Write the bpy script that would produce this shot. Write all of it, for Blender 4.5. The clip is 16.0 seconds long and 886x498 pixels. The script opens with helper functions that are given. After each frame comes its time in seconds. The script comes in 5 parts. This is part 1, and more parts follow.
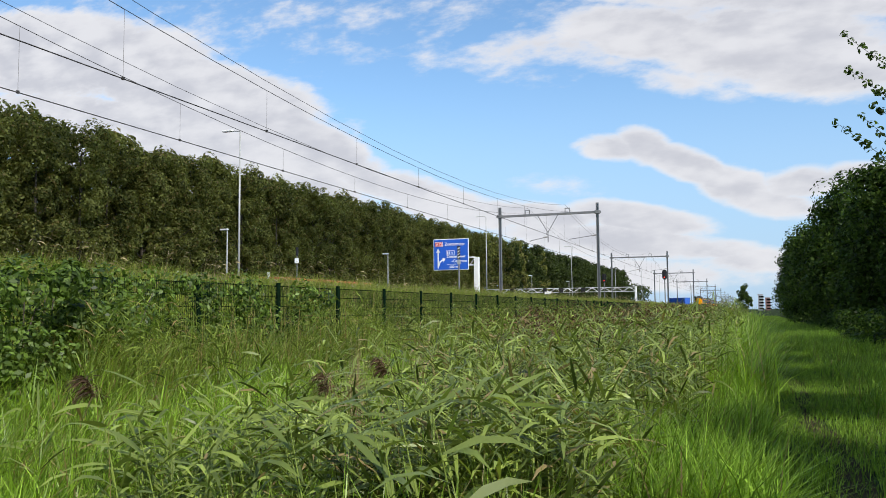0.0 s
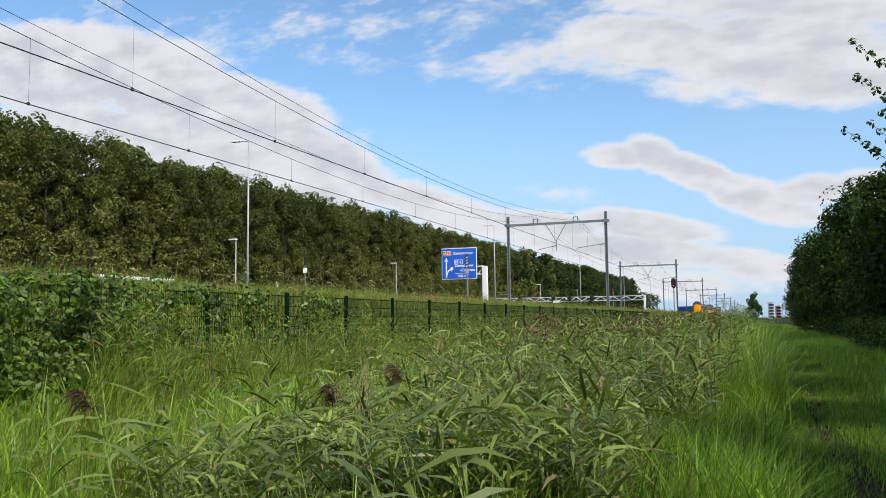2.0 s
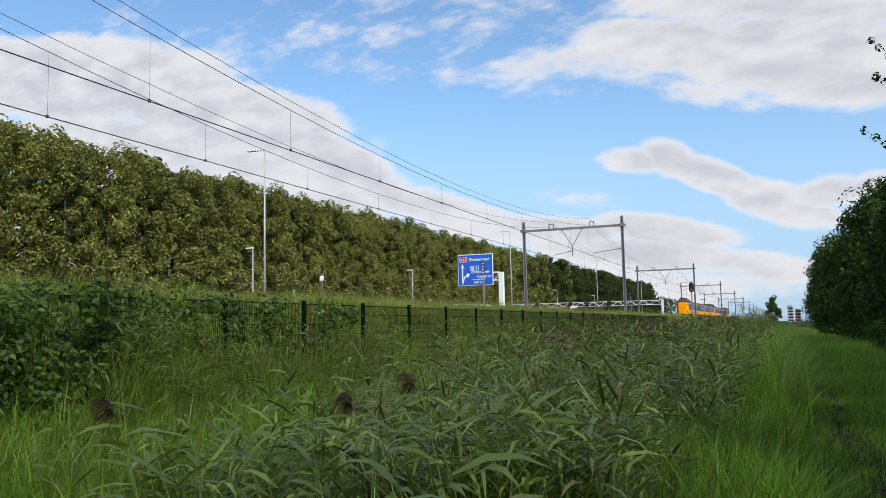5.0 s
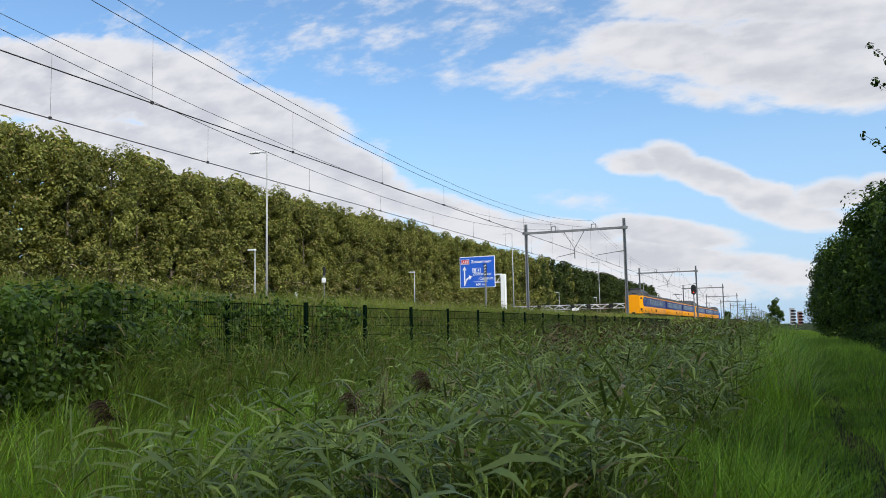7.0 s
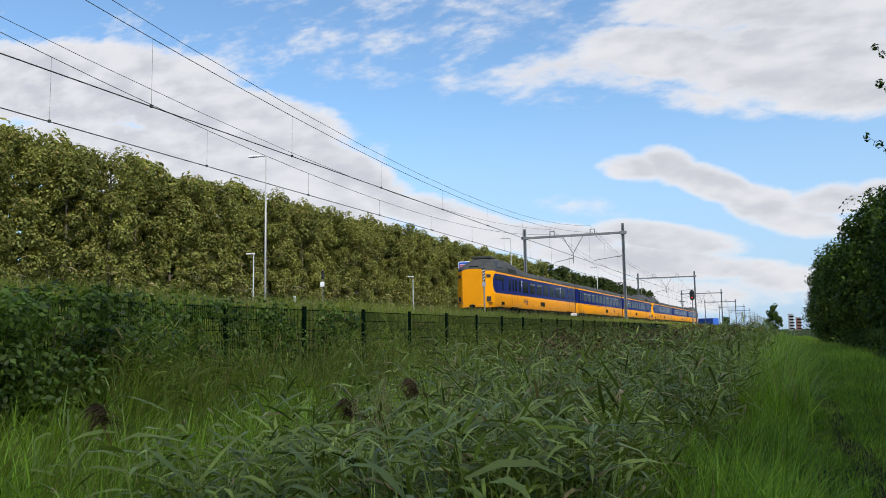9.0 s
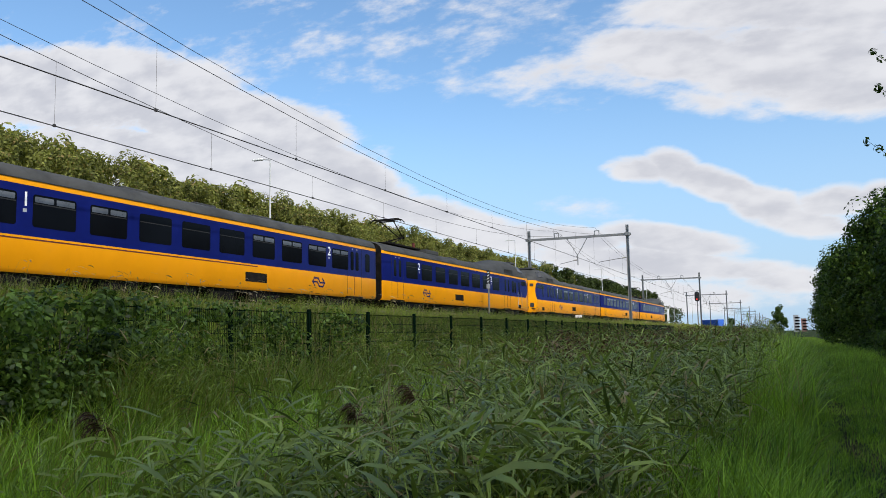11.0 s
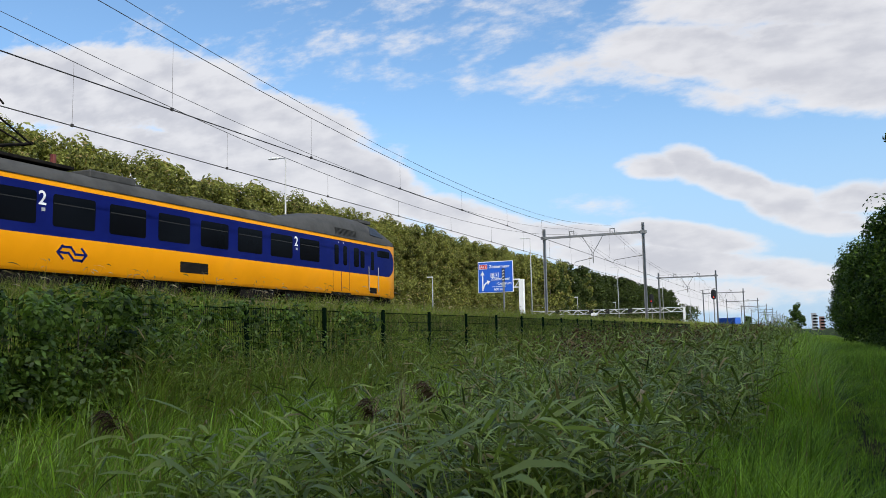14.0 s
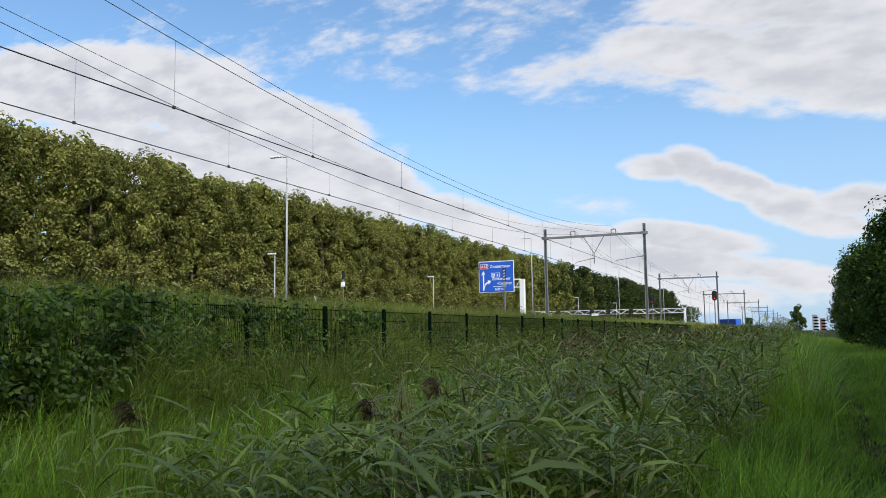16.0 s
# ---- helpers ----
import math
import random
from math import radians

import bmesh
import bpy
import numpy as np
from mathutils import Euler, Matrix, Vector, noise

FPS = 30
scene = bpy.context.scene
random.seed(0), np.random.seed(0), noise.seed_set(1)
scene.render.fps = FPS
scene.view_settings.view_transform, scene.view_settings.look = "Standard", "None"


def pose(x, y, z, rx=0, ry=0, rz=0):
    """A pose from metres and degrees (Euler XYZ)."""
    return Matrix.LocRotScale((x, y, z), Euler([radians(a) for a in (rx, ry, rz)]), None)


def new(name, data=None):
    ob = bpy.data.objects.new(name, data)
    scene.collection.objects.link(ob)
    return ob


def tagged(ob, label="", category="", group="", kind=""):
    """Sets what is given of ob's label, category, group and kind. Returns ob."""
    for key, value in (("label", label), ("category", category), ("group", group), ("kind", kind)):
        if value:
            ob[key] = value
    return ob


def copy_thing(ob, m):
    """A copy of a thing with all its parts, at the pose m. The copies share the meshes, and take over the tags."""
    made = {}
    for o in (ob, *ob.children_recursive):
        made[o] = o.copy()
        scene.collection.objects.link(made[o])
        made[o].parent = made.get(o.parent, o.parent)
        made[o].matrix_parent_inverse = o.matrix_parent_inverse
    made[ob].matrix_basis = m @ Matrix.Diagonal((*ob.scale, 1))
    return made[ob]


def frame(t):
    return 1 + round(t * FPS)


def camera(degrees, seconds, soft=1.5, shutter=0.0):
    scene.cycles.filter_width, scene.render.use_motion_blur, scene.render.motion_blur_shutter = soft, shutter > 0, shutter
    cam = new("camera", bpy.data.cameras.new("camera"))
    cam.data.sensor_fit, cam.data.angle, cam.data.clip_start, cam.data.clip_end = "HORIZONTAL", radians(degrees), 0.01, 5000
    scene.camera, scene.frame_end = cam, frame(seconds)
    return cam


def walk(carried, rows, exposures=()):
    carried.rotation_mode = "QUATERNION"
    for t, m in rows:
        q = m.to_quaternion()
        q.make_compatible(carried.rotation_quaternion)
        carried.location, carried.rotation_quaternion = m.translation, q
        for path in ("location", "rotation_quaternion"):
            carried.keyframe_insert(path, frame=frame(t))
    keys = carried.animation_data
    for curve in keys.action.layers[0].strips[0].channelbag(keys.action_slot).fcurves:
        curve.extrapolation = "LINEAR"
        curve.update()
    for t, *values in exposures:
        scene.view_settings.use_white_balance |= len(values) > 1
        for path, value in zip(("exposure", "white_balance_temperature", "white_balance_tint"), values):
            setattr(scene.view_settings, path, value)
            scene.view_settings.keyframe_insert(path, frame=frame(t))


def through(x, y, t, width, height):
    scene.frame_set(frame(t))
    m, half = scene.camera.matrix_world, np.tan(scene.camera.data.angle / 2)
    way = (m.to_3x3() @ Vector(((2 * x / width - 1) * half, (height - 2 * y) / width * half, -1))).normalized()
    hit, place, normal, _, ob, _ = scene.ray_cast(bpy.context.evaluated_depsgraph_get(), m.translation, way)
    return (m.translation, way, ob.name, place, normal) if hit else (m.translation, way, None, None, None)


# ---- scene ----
cam = camera(56.8, 16.0, soft=0.8, shutter=0.0)
EYE = 1.6
PATH = [
    (0, pose(0, 0, 1.6, 94.357, 0.475, 20.508)),
    (0.5, pose(0, 0, 1.6, 94.484, 0.451, 20.602)),
    (1, pose(0, 0, 1.6, 94.669, 0.454, 20.739)),
    (1.5, pose(0, 0, 1.6, 94.862, 0.516, 20.927)),
    (2, pose(0, 0, 1.6, 95.003, 0.638, 21.095)),
    (2.5, pose(0, 0, 1.6, 95.129, 0.814, 21.303)),
    (3, pose(0, 0, 1.6, 95.232, 0.93, 21.552)),
    (3.5, pose(0, 0, 1.6, 95.316, 1.075, 21.756)),
    (4, pose(0, 0, 1.6, 95.394, 1.131, 21.969)),
    (6.5, pose(0, 0, 1.6, 95.555, 1.145, 22.415)),
    (7, pose(0, 0, 1.6, 95.626, 1.072, 22.398)),
    (7.5, pose(0, 0, 1.6, 95.747, 0.92, 22.364)),
    (8, pose(0, 0, 1.6, 95.873, 0.817, 22.328)),
    (8.5, pose(0, 0, 1.6, 95.916, 0.819, 22.316)),
    (9, pose(0, 0, 1.6, 95.938, 0.88, 22.288)),
    (11.5, pose(0, 0, 1.6, 96.17, 1.152, 22.762)),
    (12, pose(0, 0, 1.6, 96.225, 1.205, 22.987)),
    (12.5, pose(0, 0, 1.6, 96.231, 1.266, 23.277)),
    (13, pose(0, 0, 1.6, 96.175, 1.174, 23.453)),
    (13.5, pose(0, 0, 1.6, 96.078, 1.189, 23.613)),
    (14, pose(0, 0, 1.6, 95.999, 1.07, 23.663)),
    (14.5, pose(0, 0, 1.6, 95.953, 0.97, 23.713)),
    (15, pose(0, 0, 1.6, 95.942, 0.888, 23.722)),
    (15.5, pose(0, 0, 1.6, 95.984, 0.853, 23.705)),
    (16, pose(0, 0, 1.6, 95.966, 0.724, 23.698)),
]
walk(cam, PATH, exposures=[(0, 0.0), (16, 0.0)])

# ---- light ----
SUN_FROM = Vector((0.66, -0.46, 0.78)).normalized()
SUN_STRENGTH = 5.0
SKY_STRENGTH = 0.15
sun = new("sun", bpy.data.lights.new("sun", "SUN"))
sun.data.energy, sun.data.angle, sun.data.color = SUN_STRENGTH, radians(1.2), (1.0, 0.94, 0.84)
sun.rotation_euler = (-SUN_FROM).to_track_quat("-Z", "Y").to_euler()


class Nodes:
    """A short way to write node trees."""

    def __init__(self, tree):
        self.tree = tree
        tree.nodes.clear()

    def add(self, kind, inputs=None, **settings):
        n = self.tree.nodes.new(kind)
        for k, v in settings.items():
            setattr(n, k, v)
        for k, v in (inputs or {}).items():
            if isinstance(v, bpy.types.NodeSocket):
                self.tree.links.new(v, n.inputs[k])
            else:
                n.inputs[k].default_value = v
        return n

    def math(self, op, a, b=0.0, c=0.0, clamp=False):
        return self.add("ShaderNodeMath", {0: a, 1: b, 2: c}, operation=op, use_clamp=clamp).outputs[0]

    def mix(self, fac, a, b, blend="MIX"):
        return self.add("ShaderNodeMix", {0: fac, 6: a, 7: b}, data_type="RGBA", blend_type=blend).outputs[2]

    def ramp(self, fac, lo, hi):
        return self.add("ShaderNodeMapRange", {0: fac, 1: lo, 2: hi}, interpolation_type="SMOOTHSTEP").outputs[0]


def build_world():
    world = bpy.data.worlds.new("sky")
    scene.world = world
    world.use_nodes = True
    n = Nodes(world.node_tree)
    coord = n.add("ShaderNodeTexCoord").outputs["Generated"]
    sky = n.add("ShaderNodeTexSky", sky_type="NISHITA", sun_disc=False)
    sky.sun_elevation = math.asin(SUN_FROM.z)
    sky.sun_rotation = math.atan2(SUN_FROM.x, SUN_FROM.y)
    sky.air_density, sky.dust_density, sky.ozone_density = 1.0, 0.6, 1.5
    base = n.mix(1.0, sky.outputs[0], (SKY_STRENGTH * 0.98, SKY_STRENGTH * 1.18, SKY_STRENGTH * 1.28, 1), "MULTIPLY")
    xyz = n.add("ShaderNodeSeparateXYZ", {0: coord})
    # the cloud layer seen as a flat sheet ahead: u to the right, v up
    ahead = n.math("MAXIMUM", xyz.outputs[1], 0.08)
    u = n.math("DIVIDE", xyz.outputs[0], ahead)
    v = n.math("DIVIDE", xyz.outputs[2], ahead)
    wide = n.add("ShaderNodeCombineXYZ", {0: n.math("MULTIPLY", u, 3.0), 1: n.math("MULTIPLY", v, 7.0)}).outputs[0]
    big = n.add("ShaderNodeTexNoise", {"Vector": wide, "Scale": 2.2, "Detail": 8.0, "Roughness": 0.52}).outputs[0]
    fine = n.add("ShaderNodeTexNoise", {"Vector": wide, "Scale": 3.6, "Detail": 5.0, "Roughness": 0.5}).outputs[0]
    field = None
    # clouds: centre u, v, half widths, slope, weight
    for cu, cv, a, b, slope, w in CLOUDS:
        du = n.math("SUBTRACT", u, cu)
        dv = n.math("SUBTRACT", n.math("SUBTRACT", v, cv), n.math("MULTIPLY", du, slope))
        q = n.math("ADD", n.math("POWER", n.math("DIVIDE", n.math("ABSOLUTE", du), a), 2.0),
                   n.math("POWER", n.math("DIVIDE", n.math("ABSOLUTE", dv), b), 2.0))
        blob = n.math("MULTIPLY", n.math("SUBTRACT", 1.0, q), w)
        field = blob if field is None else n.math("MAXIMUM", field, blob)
    field = n.math("MAXIMUM", field, -1.1)
    rough = n.math("MULTIPLY_ADD", n.math("SUBTRACT", big, 0.5), 1.55, field)
    rough = n.math("MULTIPLY_ADD", n.math("SUBTRACT", fine, 0.5), 1.1, rough)
    puffs = n.add("ShaderNodeTexNoise", {"Vector": wide, "Scale": 13.0, "Detail": 4.0, "Roughness": 0.6}).outputs[0]
    rough = n.math("MULTIPLY_ADD", n.math("SUBTRACT", puffs, 0.5), 0.75, rough)
    cover = n.ramp(rough, -0.15, 0.62)
    # behind the viewer an even broken cover
    around = n.add("ShaderNodeTexNoise", {"Vector": coord, "Scale": 2.2, "Detail": 6.0}).outputs[0]
    back = n.ramp(around, 0.46, 0.62)
    is_front = n.ramp(xyz.outputs[1], 0.1, 0.3)
    cover = n.math("ADD", n.math("MULTIPLY", cover, is_front), n.math("MULTIPLY", back, n.math("SUBTRACT", 1.0, is_front)))
    # the sides of the billows turned to the sun are brighter
    sunward = n.add("ShaderNodeVectorMath", {0: wide, 1: (0.06, 0.10, 0.0)}, operation="ADD").outputs[0]
    beyond = n.add("ShaderNodeTexNoise", {"Vector": sunward, "Scale": 3.6, "Detail": 5.0, "Roughness": 0.5}).outputs[0]
    relief = n.math("MULTIPLY_ADD", n.math("SUBTRACT", fine, beyond), 0.9, big)
    shade = n.ramp(relief, 0.30, 0.72)
    thick = n.ramp(rough, 0.15, 0.95)
    grey = n.math("MULTIPLY", thick, n.math("SUBTRACT", 1.0, n.math("MULTIPLY", shade, 0.75)))
    cloud = n.mix(grey, (0.86, 0.86, 0.89, 1), (0.61, 0.62, 0.68, 1))
    haze = n.ramp(v, 0.34, 0.02)
    base = n.mix(n.math("MULTIPLY", haze, 0.8), base, (0.42, 0.60, 0.86, 1))
    col = n.mix(n.math("MULTIPLY", cover, 0.97), base, cloud)
    # below the horizon the light of green fields
    col = n.mix(n.ramp(xyz.outputs[2], -0.02, -0.12), col, (0.05, 0.065, 0.03, 1))
    bg = n.add("ShaderNodeBackground", {0: col, 1: 1.0})
    n.add("ShaderNodeOutputWorld", {0: bg.outputs[0]})


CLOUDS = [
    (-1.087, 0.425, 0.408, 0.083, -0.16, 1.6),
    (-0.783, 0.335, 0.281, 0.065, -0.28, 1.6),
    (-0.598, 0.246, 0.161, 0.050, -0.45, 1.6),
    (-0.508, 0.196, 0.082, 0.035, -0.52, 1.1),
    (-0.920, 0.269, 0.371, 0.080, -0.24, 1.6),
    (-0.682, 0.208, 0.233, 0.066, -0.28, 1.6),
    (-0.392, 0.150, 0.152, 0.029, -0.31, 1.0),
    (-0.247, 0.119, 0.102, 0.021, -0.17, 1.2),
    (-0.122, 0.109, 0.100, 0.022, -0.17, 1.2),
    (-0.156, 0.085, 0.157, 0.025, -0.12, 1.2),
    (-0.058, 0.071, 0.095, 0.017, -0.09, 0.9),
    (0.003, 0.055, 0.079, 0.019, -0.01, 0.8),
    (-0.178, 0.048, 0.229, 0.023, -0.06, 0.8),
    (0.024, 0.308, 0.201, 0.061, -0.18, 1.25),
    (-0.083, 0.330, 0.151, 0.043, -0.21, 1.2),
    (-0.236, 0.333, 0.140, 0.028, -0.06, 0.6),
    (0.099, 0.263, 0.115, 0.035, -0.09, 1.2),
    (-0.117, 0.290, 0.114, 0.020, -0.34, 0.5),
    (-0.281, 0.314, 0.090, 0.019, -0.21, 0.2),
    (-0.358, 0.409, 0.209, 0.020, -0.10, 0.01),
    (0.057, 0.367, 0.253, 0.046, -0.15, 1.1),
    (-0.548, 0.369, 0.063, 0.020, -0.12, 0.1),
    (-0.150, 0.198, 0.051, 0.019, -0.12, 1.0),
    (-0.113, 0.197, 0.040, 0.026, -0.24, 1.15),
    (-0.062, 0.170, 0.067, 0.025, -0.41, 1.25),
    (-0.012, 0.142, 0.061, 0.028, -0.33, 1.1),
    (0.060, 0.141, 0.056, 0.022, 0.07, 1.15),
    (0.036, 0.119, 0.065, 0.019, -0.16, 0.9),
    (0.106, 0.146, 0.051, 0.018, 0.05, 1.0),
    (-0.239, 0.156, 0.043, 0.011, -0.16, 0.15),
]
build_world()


# ---- materials ----
def material(name):
    m = bpy.data.materials.new(name)
    m.use_nodes = True
    return m, Nodes(m.node_tree)


def principled(n, color, rough=0.6, metal=0.0, bump=None, strength=0.3, distance=0.01, **more):
    ins = {"Base Color": color, "Roughness": rough, "Metallic": metal}
    ins.update(more)
    if bump is not None:
        ins["Normal"] = n.add("ShaderNodeBump", {"Height": bump, "Strength": strength, "Distance": distance}).outputs[0]
    return n.add("ShaderNodeBsdfPrincipled", ins).outputs[0]


def surface(name, color, rough=0.6, metal=0.0, vary=0.15, scale=3.0, dirt=None, dirt_amount=0.3, bump=0.1, spec=0.5):
    """A worn surface: colour varied at two scales, a little dirt and relief."""
    m, n = material(name)
    co = n.add("ShaderNodeTexCoord").outputs["Object"]
    a = n.add("ShaderNodeTexNoise", {"Vector": co, "Scale": scale, "Detail": 6.0, "Roughness": 0.6}).outputs[0]
    b = n.add("ShaderNodeTexNoise", {"Vector": co, "Scale": scale * 14, "Detail": 3.0}).outputs[0]
    c = (*color, 1)
    lo = tuple(k * (1 - vary) for k in color) + (1,)
    hi = tuple(min(1, k * (1 + vary)) for k in color) + (1,)
    col = n.mix(n.ramp(a, 0.3, 0.7), lo, hi)
    col = n.mix(n.math("MULTIPLY", b, vary), col, c)
    if dirt:
        col = n.mix(n.math("MULTIPLY", n.ramp(a, 0.5, 0.75), dirt_amount), col, (*dirt, 1))
    ro = n.math("MULTIPLY_ADD", n.math("SUBTRACT", b, 0.5), 0.2, rough, clamp=True)
    sh = principled(n, col, ro, metal, b, bump, 0.01, **{"Specular IOR Level": spec})
    n.add("ShaderNodeOutputMaterial", {0: sh})
    return m


def foliage(name, dark, light, dry=None, dry_share=0.0, rough=0.5, patch=0.6, through=0.45, spec=0.35):
    """Leaves or blades: each piece has its own tint, patches drift over the ground, light passes through."""
    m, n = material(name)
    rnd = n.add("ShaderNodeNewGeometry").outputs["Random Per Island"]
    co = n.add("ShaderNodeNewGeometry").outputs["Position"]
    big = n.add("ShaderNodeTexNoise", {"Vector": co, "Scale": patch, "Detail": 3.0}).outputs[0]
    each = n.math("POWER", rnd, 1.6)
    k = n.math("ADD", n.math("MULTIPLY", each, 0.7), n.math("MULTIPLY", n.ramp(big, 0.3, 0.7), 0.3))
    # both ends are stretched: light and shade between pieces put into their tint
    col = n.mix(k, tuple(c * 0.45 for c in dark) + (1,), tuple(c * 1.25 for c in light) + (1,))
    if dry:
        pick = n.math("FRACT", n.math("MULTIPLY", rnd, 37.7))
        dead = n.math("LESS_THAN", n.math("ADD", pick, n.math("MULTIPLY", n.math("SUBTRACT", big, 0.5), 0.35)), dry_share)
        col = n.mix(dead, col, (*dry, 1))
    sh = principled(n, col, rough, **{"Specular IOR Level": spec})
    tr = n.add("ShaderNodeBsdfTranslucent", {0: n.mix(1.0, col, (1.3, 1.25, 0.6, 1), "MULTIPLY")}).outputs[0]
    mx = n.add("ShaderNodeMixShader", {0: through, 1: sh, 2: tr}).outputs[0]
    n.add("ShaderNodeOutputMaterial", {0: mx})
    return m


M = {}
M["soil"] = surface("soil", (0.022, 0.034, 0.010), 0.95, vary=0.4, scale=0.6, dirt=(0.035, 0.03, 0.014), dirt_amount=0.5, bump=0.5, spec=0.05)
M["mud"] = surface("mud", (0.040, 0.036, 0.022), 1.0, vary=0.4, scale=2.5, dirt=(0.03, 0.045, 0.012), dirt_amount=0.8, bump=0.8, spec=0.0)
M["asphalt"] = surface("asphalt", (0.06, 0.06, 0.062), 0.9, vary=0.2, scale=0.5, bump=0.3)
M["ballast"] = surface("ballast", (0.17, 0.15, 0.13), 0.95, vary=0.5, scale=9.0, bump=0.9)
M["steel"] = surface("galvanised_steel", (0.20, 0.205, 0.21), 0.55, 0.3, vary=0.2, scale=1.2, dirt=(0.13, 0.11, 0.09), dirt_amount=0.4)
M["grey_paint"] = surface("grey_painted_steel", (0.35, 0.36, 0.36), 0.5, 0.1, vary=0.12, scale=1.0, dirt=(0.2, 0.19, 0.17))
M["white_paint"] = surface("white_painted_steel", (0.75, 0.76, 0.76), 0.45, vary=0.06, scale=1.0, dirt=(0.45, 0.44, 0.4))
M["wire"] = surface("copper_wire", (0.05, 0.045, 0.04), 0.6, 0.4, vary=0.2)
M["fence_green"] = surface("dark_green_coating", (0.004, 0.014, 0.006), 0.85, vary=0.25, scale=4.0, spec=0.05)
M["rail"] = surface("rail_steel", (0.25, 0.17, 0.12), 0.5, 0.6, vary=0.3, scale=2.0)
M["concrete"] = surface("concrete", (0.36, 0.35, 0.33), 0.85, vary=0.15, scale=2.0, bump=0.4)
M["train_yellow"] = surface("yellow_train_paint", (0.80, 0.315, 0.004), 0.4, vary=0.05, scale=0.7, dirt=(0.42, 0.2, 0.03), dirt_amount=0.22, bump=0.02, spec=0.12)
M["train_blue"] = surface("blue_train_paint", (0.005, 0.010, 0.105), 0.4, vary=0.15, scale=0.8, dirt=(0.012, 0.02, 0.09), dirt_amount=0.3, bump=0.02, spec=0.06)
M["train_roof"] = surface("sooty_grey_roof", (0.055, 0.056, 0.055), 0.8, vary=0.4, scale=0.9, dirt=(0.03, 0.027, 0.022), dirt_amount=0.6, bump=0.15, spec=0.2)
M["underframe"] = surface("dusty_black_steel", (0.010, 0.009, 0.008), 0.9, vary=0.5, scale=3.0, dirt=(0.035, 0.024, 0.016), dirt_amount=0.5, spec=0.1)
M["rubber"] = surface("black_rubber", (0.012, 0.012, 0.012), 0.8, vary=0.3)
M["dark_red"] = surface("dark_red_paint", (0.12, 0.02, 0.012), 0.6, vary=0.3)
M["sign_blue"] = surface("blue_retroreflective_sheet", (0.012, 0.10, 0.55), 0.45, vary=0.05, scale=0.6)
M["sign_white"] = surface("white_retroreflective_sheet", (0.82, 0.83, 0.84), 0.45, vary=0.03)
M["sign_red"] = surface("red_retroreflective_sheet", (0.55, 0.02, 0.02), 0.45, vary=0.05)
M["bark"] = surface("grey_brown_bark", (0.09, 0.075, 0.055), 0.9, vary=0.4, scale=4.0, bump=0.9)
M["blue_tarp"] = surface("blue_tarpaulin", (0.02, 0.10, 0.45), 0.5, vary=0.15, scale=0.5)
# the haze of distance is mixed into these two wall colours
M["far_wall"] = surface("hazed_pale_render", (0.32, 0.34, 0.37), 0.8, vary=0.1, scale=0.2)
M["far_red"] = surface("hazed_red_cladding", (0.24, 0.13, 0.11), 0.7, vary=0.15, scale=0.3)
M["lorry_red"] = surface("orange_red_paint", (0.45, 0.09, 0.035), 0.5, vary=0.15, scale=0.5)
M["black"] = surface("matt_black", (0.01, 0.01, 0.011), 0.6, vary=0.2)

M["grass"] = foliage("lush_grass", (0.12, 0.24, 0.02), (0.40, 0.60, 0.07), (0.36, 0.29, 0.12), 0.06, rough=0.4, patch=0.5, spec=0.5)
M["verge"] = foliage("verge_grass", (0.13, 0.2, 0.025), (0.36, 0.43, 0.08), (0.36, 0.29, 0.14), 0.12, patch=0.4, spec=0.25)
M["weeds"] = foliage("dry_weeds", (0.10, 0.16, 0.025), (0.28, 0.37, 0.07), (0.34, 0.25, 0.12), 0.10, patch=0.8, spec=0.25)
M["mown"] = foliage("path_grass", (0.10, 0.21, 0.022), (0.30, 0.48, 0.055), (0.2, 0.16, 0.07), 0.03, patch=0.9, spec=0.2)
M["reed"] = foliage("reed_leaf", (0.040, 0.08, 0.014), (0.29, 0.37, 0.08), (0.26, 0.20, 0.085), 0.07, patch=1.3, rough=0.45, spec=0.45, through=0.3)
M["straw"] = foliage("dead_stalk", (0.20, 0.15, 0.07), (0.42, 0.34, 0.18), patch=2.0, through=0.15)
M["plume"] = foliage("reed_plume", (0.055, 0.034, 0.024), (0.20, 0.12, 0.075), patch=3.0, through=0.3, spec=0.1)
M["hedge"] = foliage("bramble_leaf", (0.025, 0.065, 0.010), (0.19, 0.30, 0.05), patch=1.5, spec=0.45)
M["poplar"] = foliage("poplar_leaf", (0.060, 0.082, 0.022), (0.285, 0.302, 0.085), (0.28, 0.22, 0.09), 0.06, patch=0.22, spec=0.12)
# darker far trees: another species, with cloud shade put into the leaf colour too
M["oak"] = foliage("shaded_oak_leaf", (0.020, 0.036, 0.011), (0.074, 0.102, 0.030), patch=0.2, spec=0.1)
M["alder"] = foliage("alder_leaf", (0.014, 0.036, 0.008), (0.075, 0.13, 0.022), patch=0.5, spec=0.15)


def glass(name, tint=(0.012, 0.014, 0.018)):
    m, n = material(name)
    co = n.add("ShaderNodeTexCoord").outputs["Object"]
    a = n.add("ShaderNodeTexNoise", {"Vector": co, "Scale": 0.8, "Detail": 2.0}).outputs[0]
    col = n.mix(a, (*tint, 1), tuple(k * 2.2 for k in tint) + (1,))
    n.add("ShaderNodeOutputMaterial", {0: principled(n, col, 0.12, **{"Specular IOR Level": 0.05})})
    return m


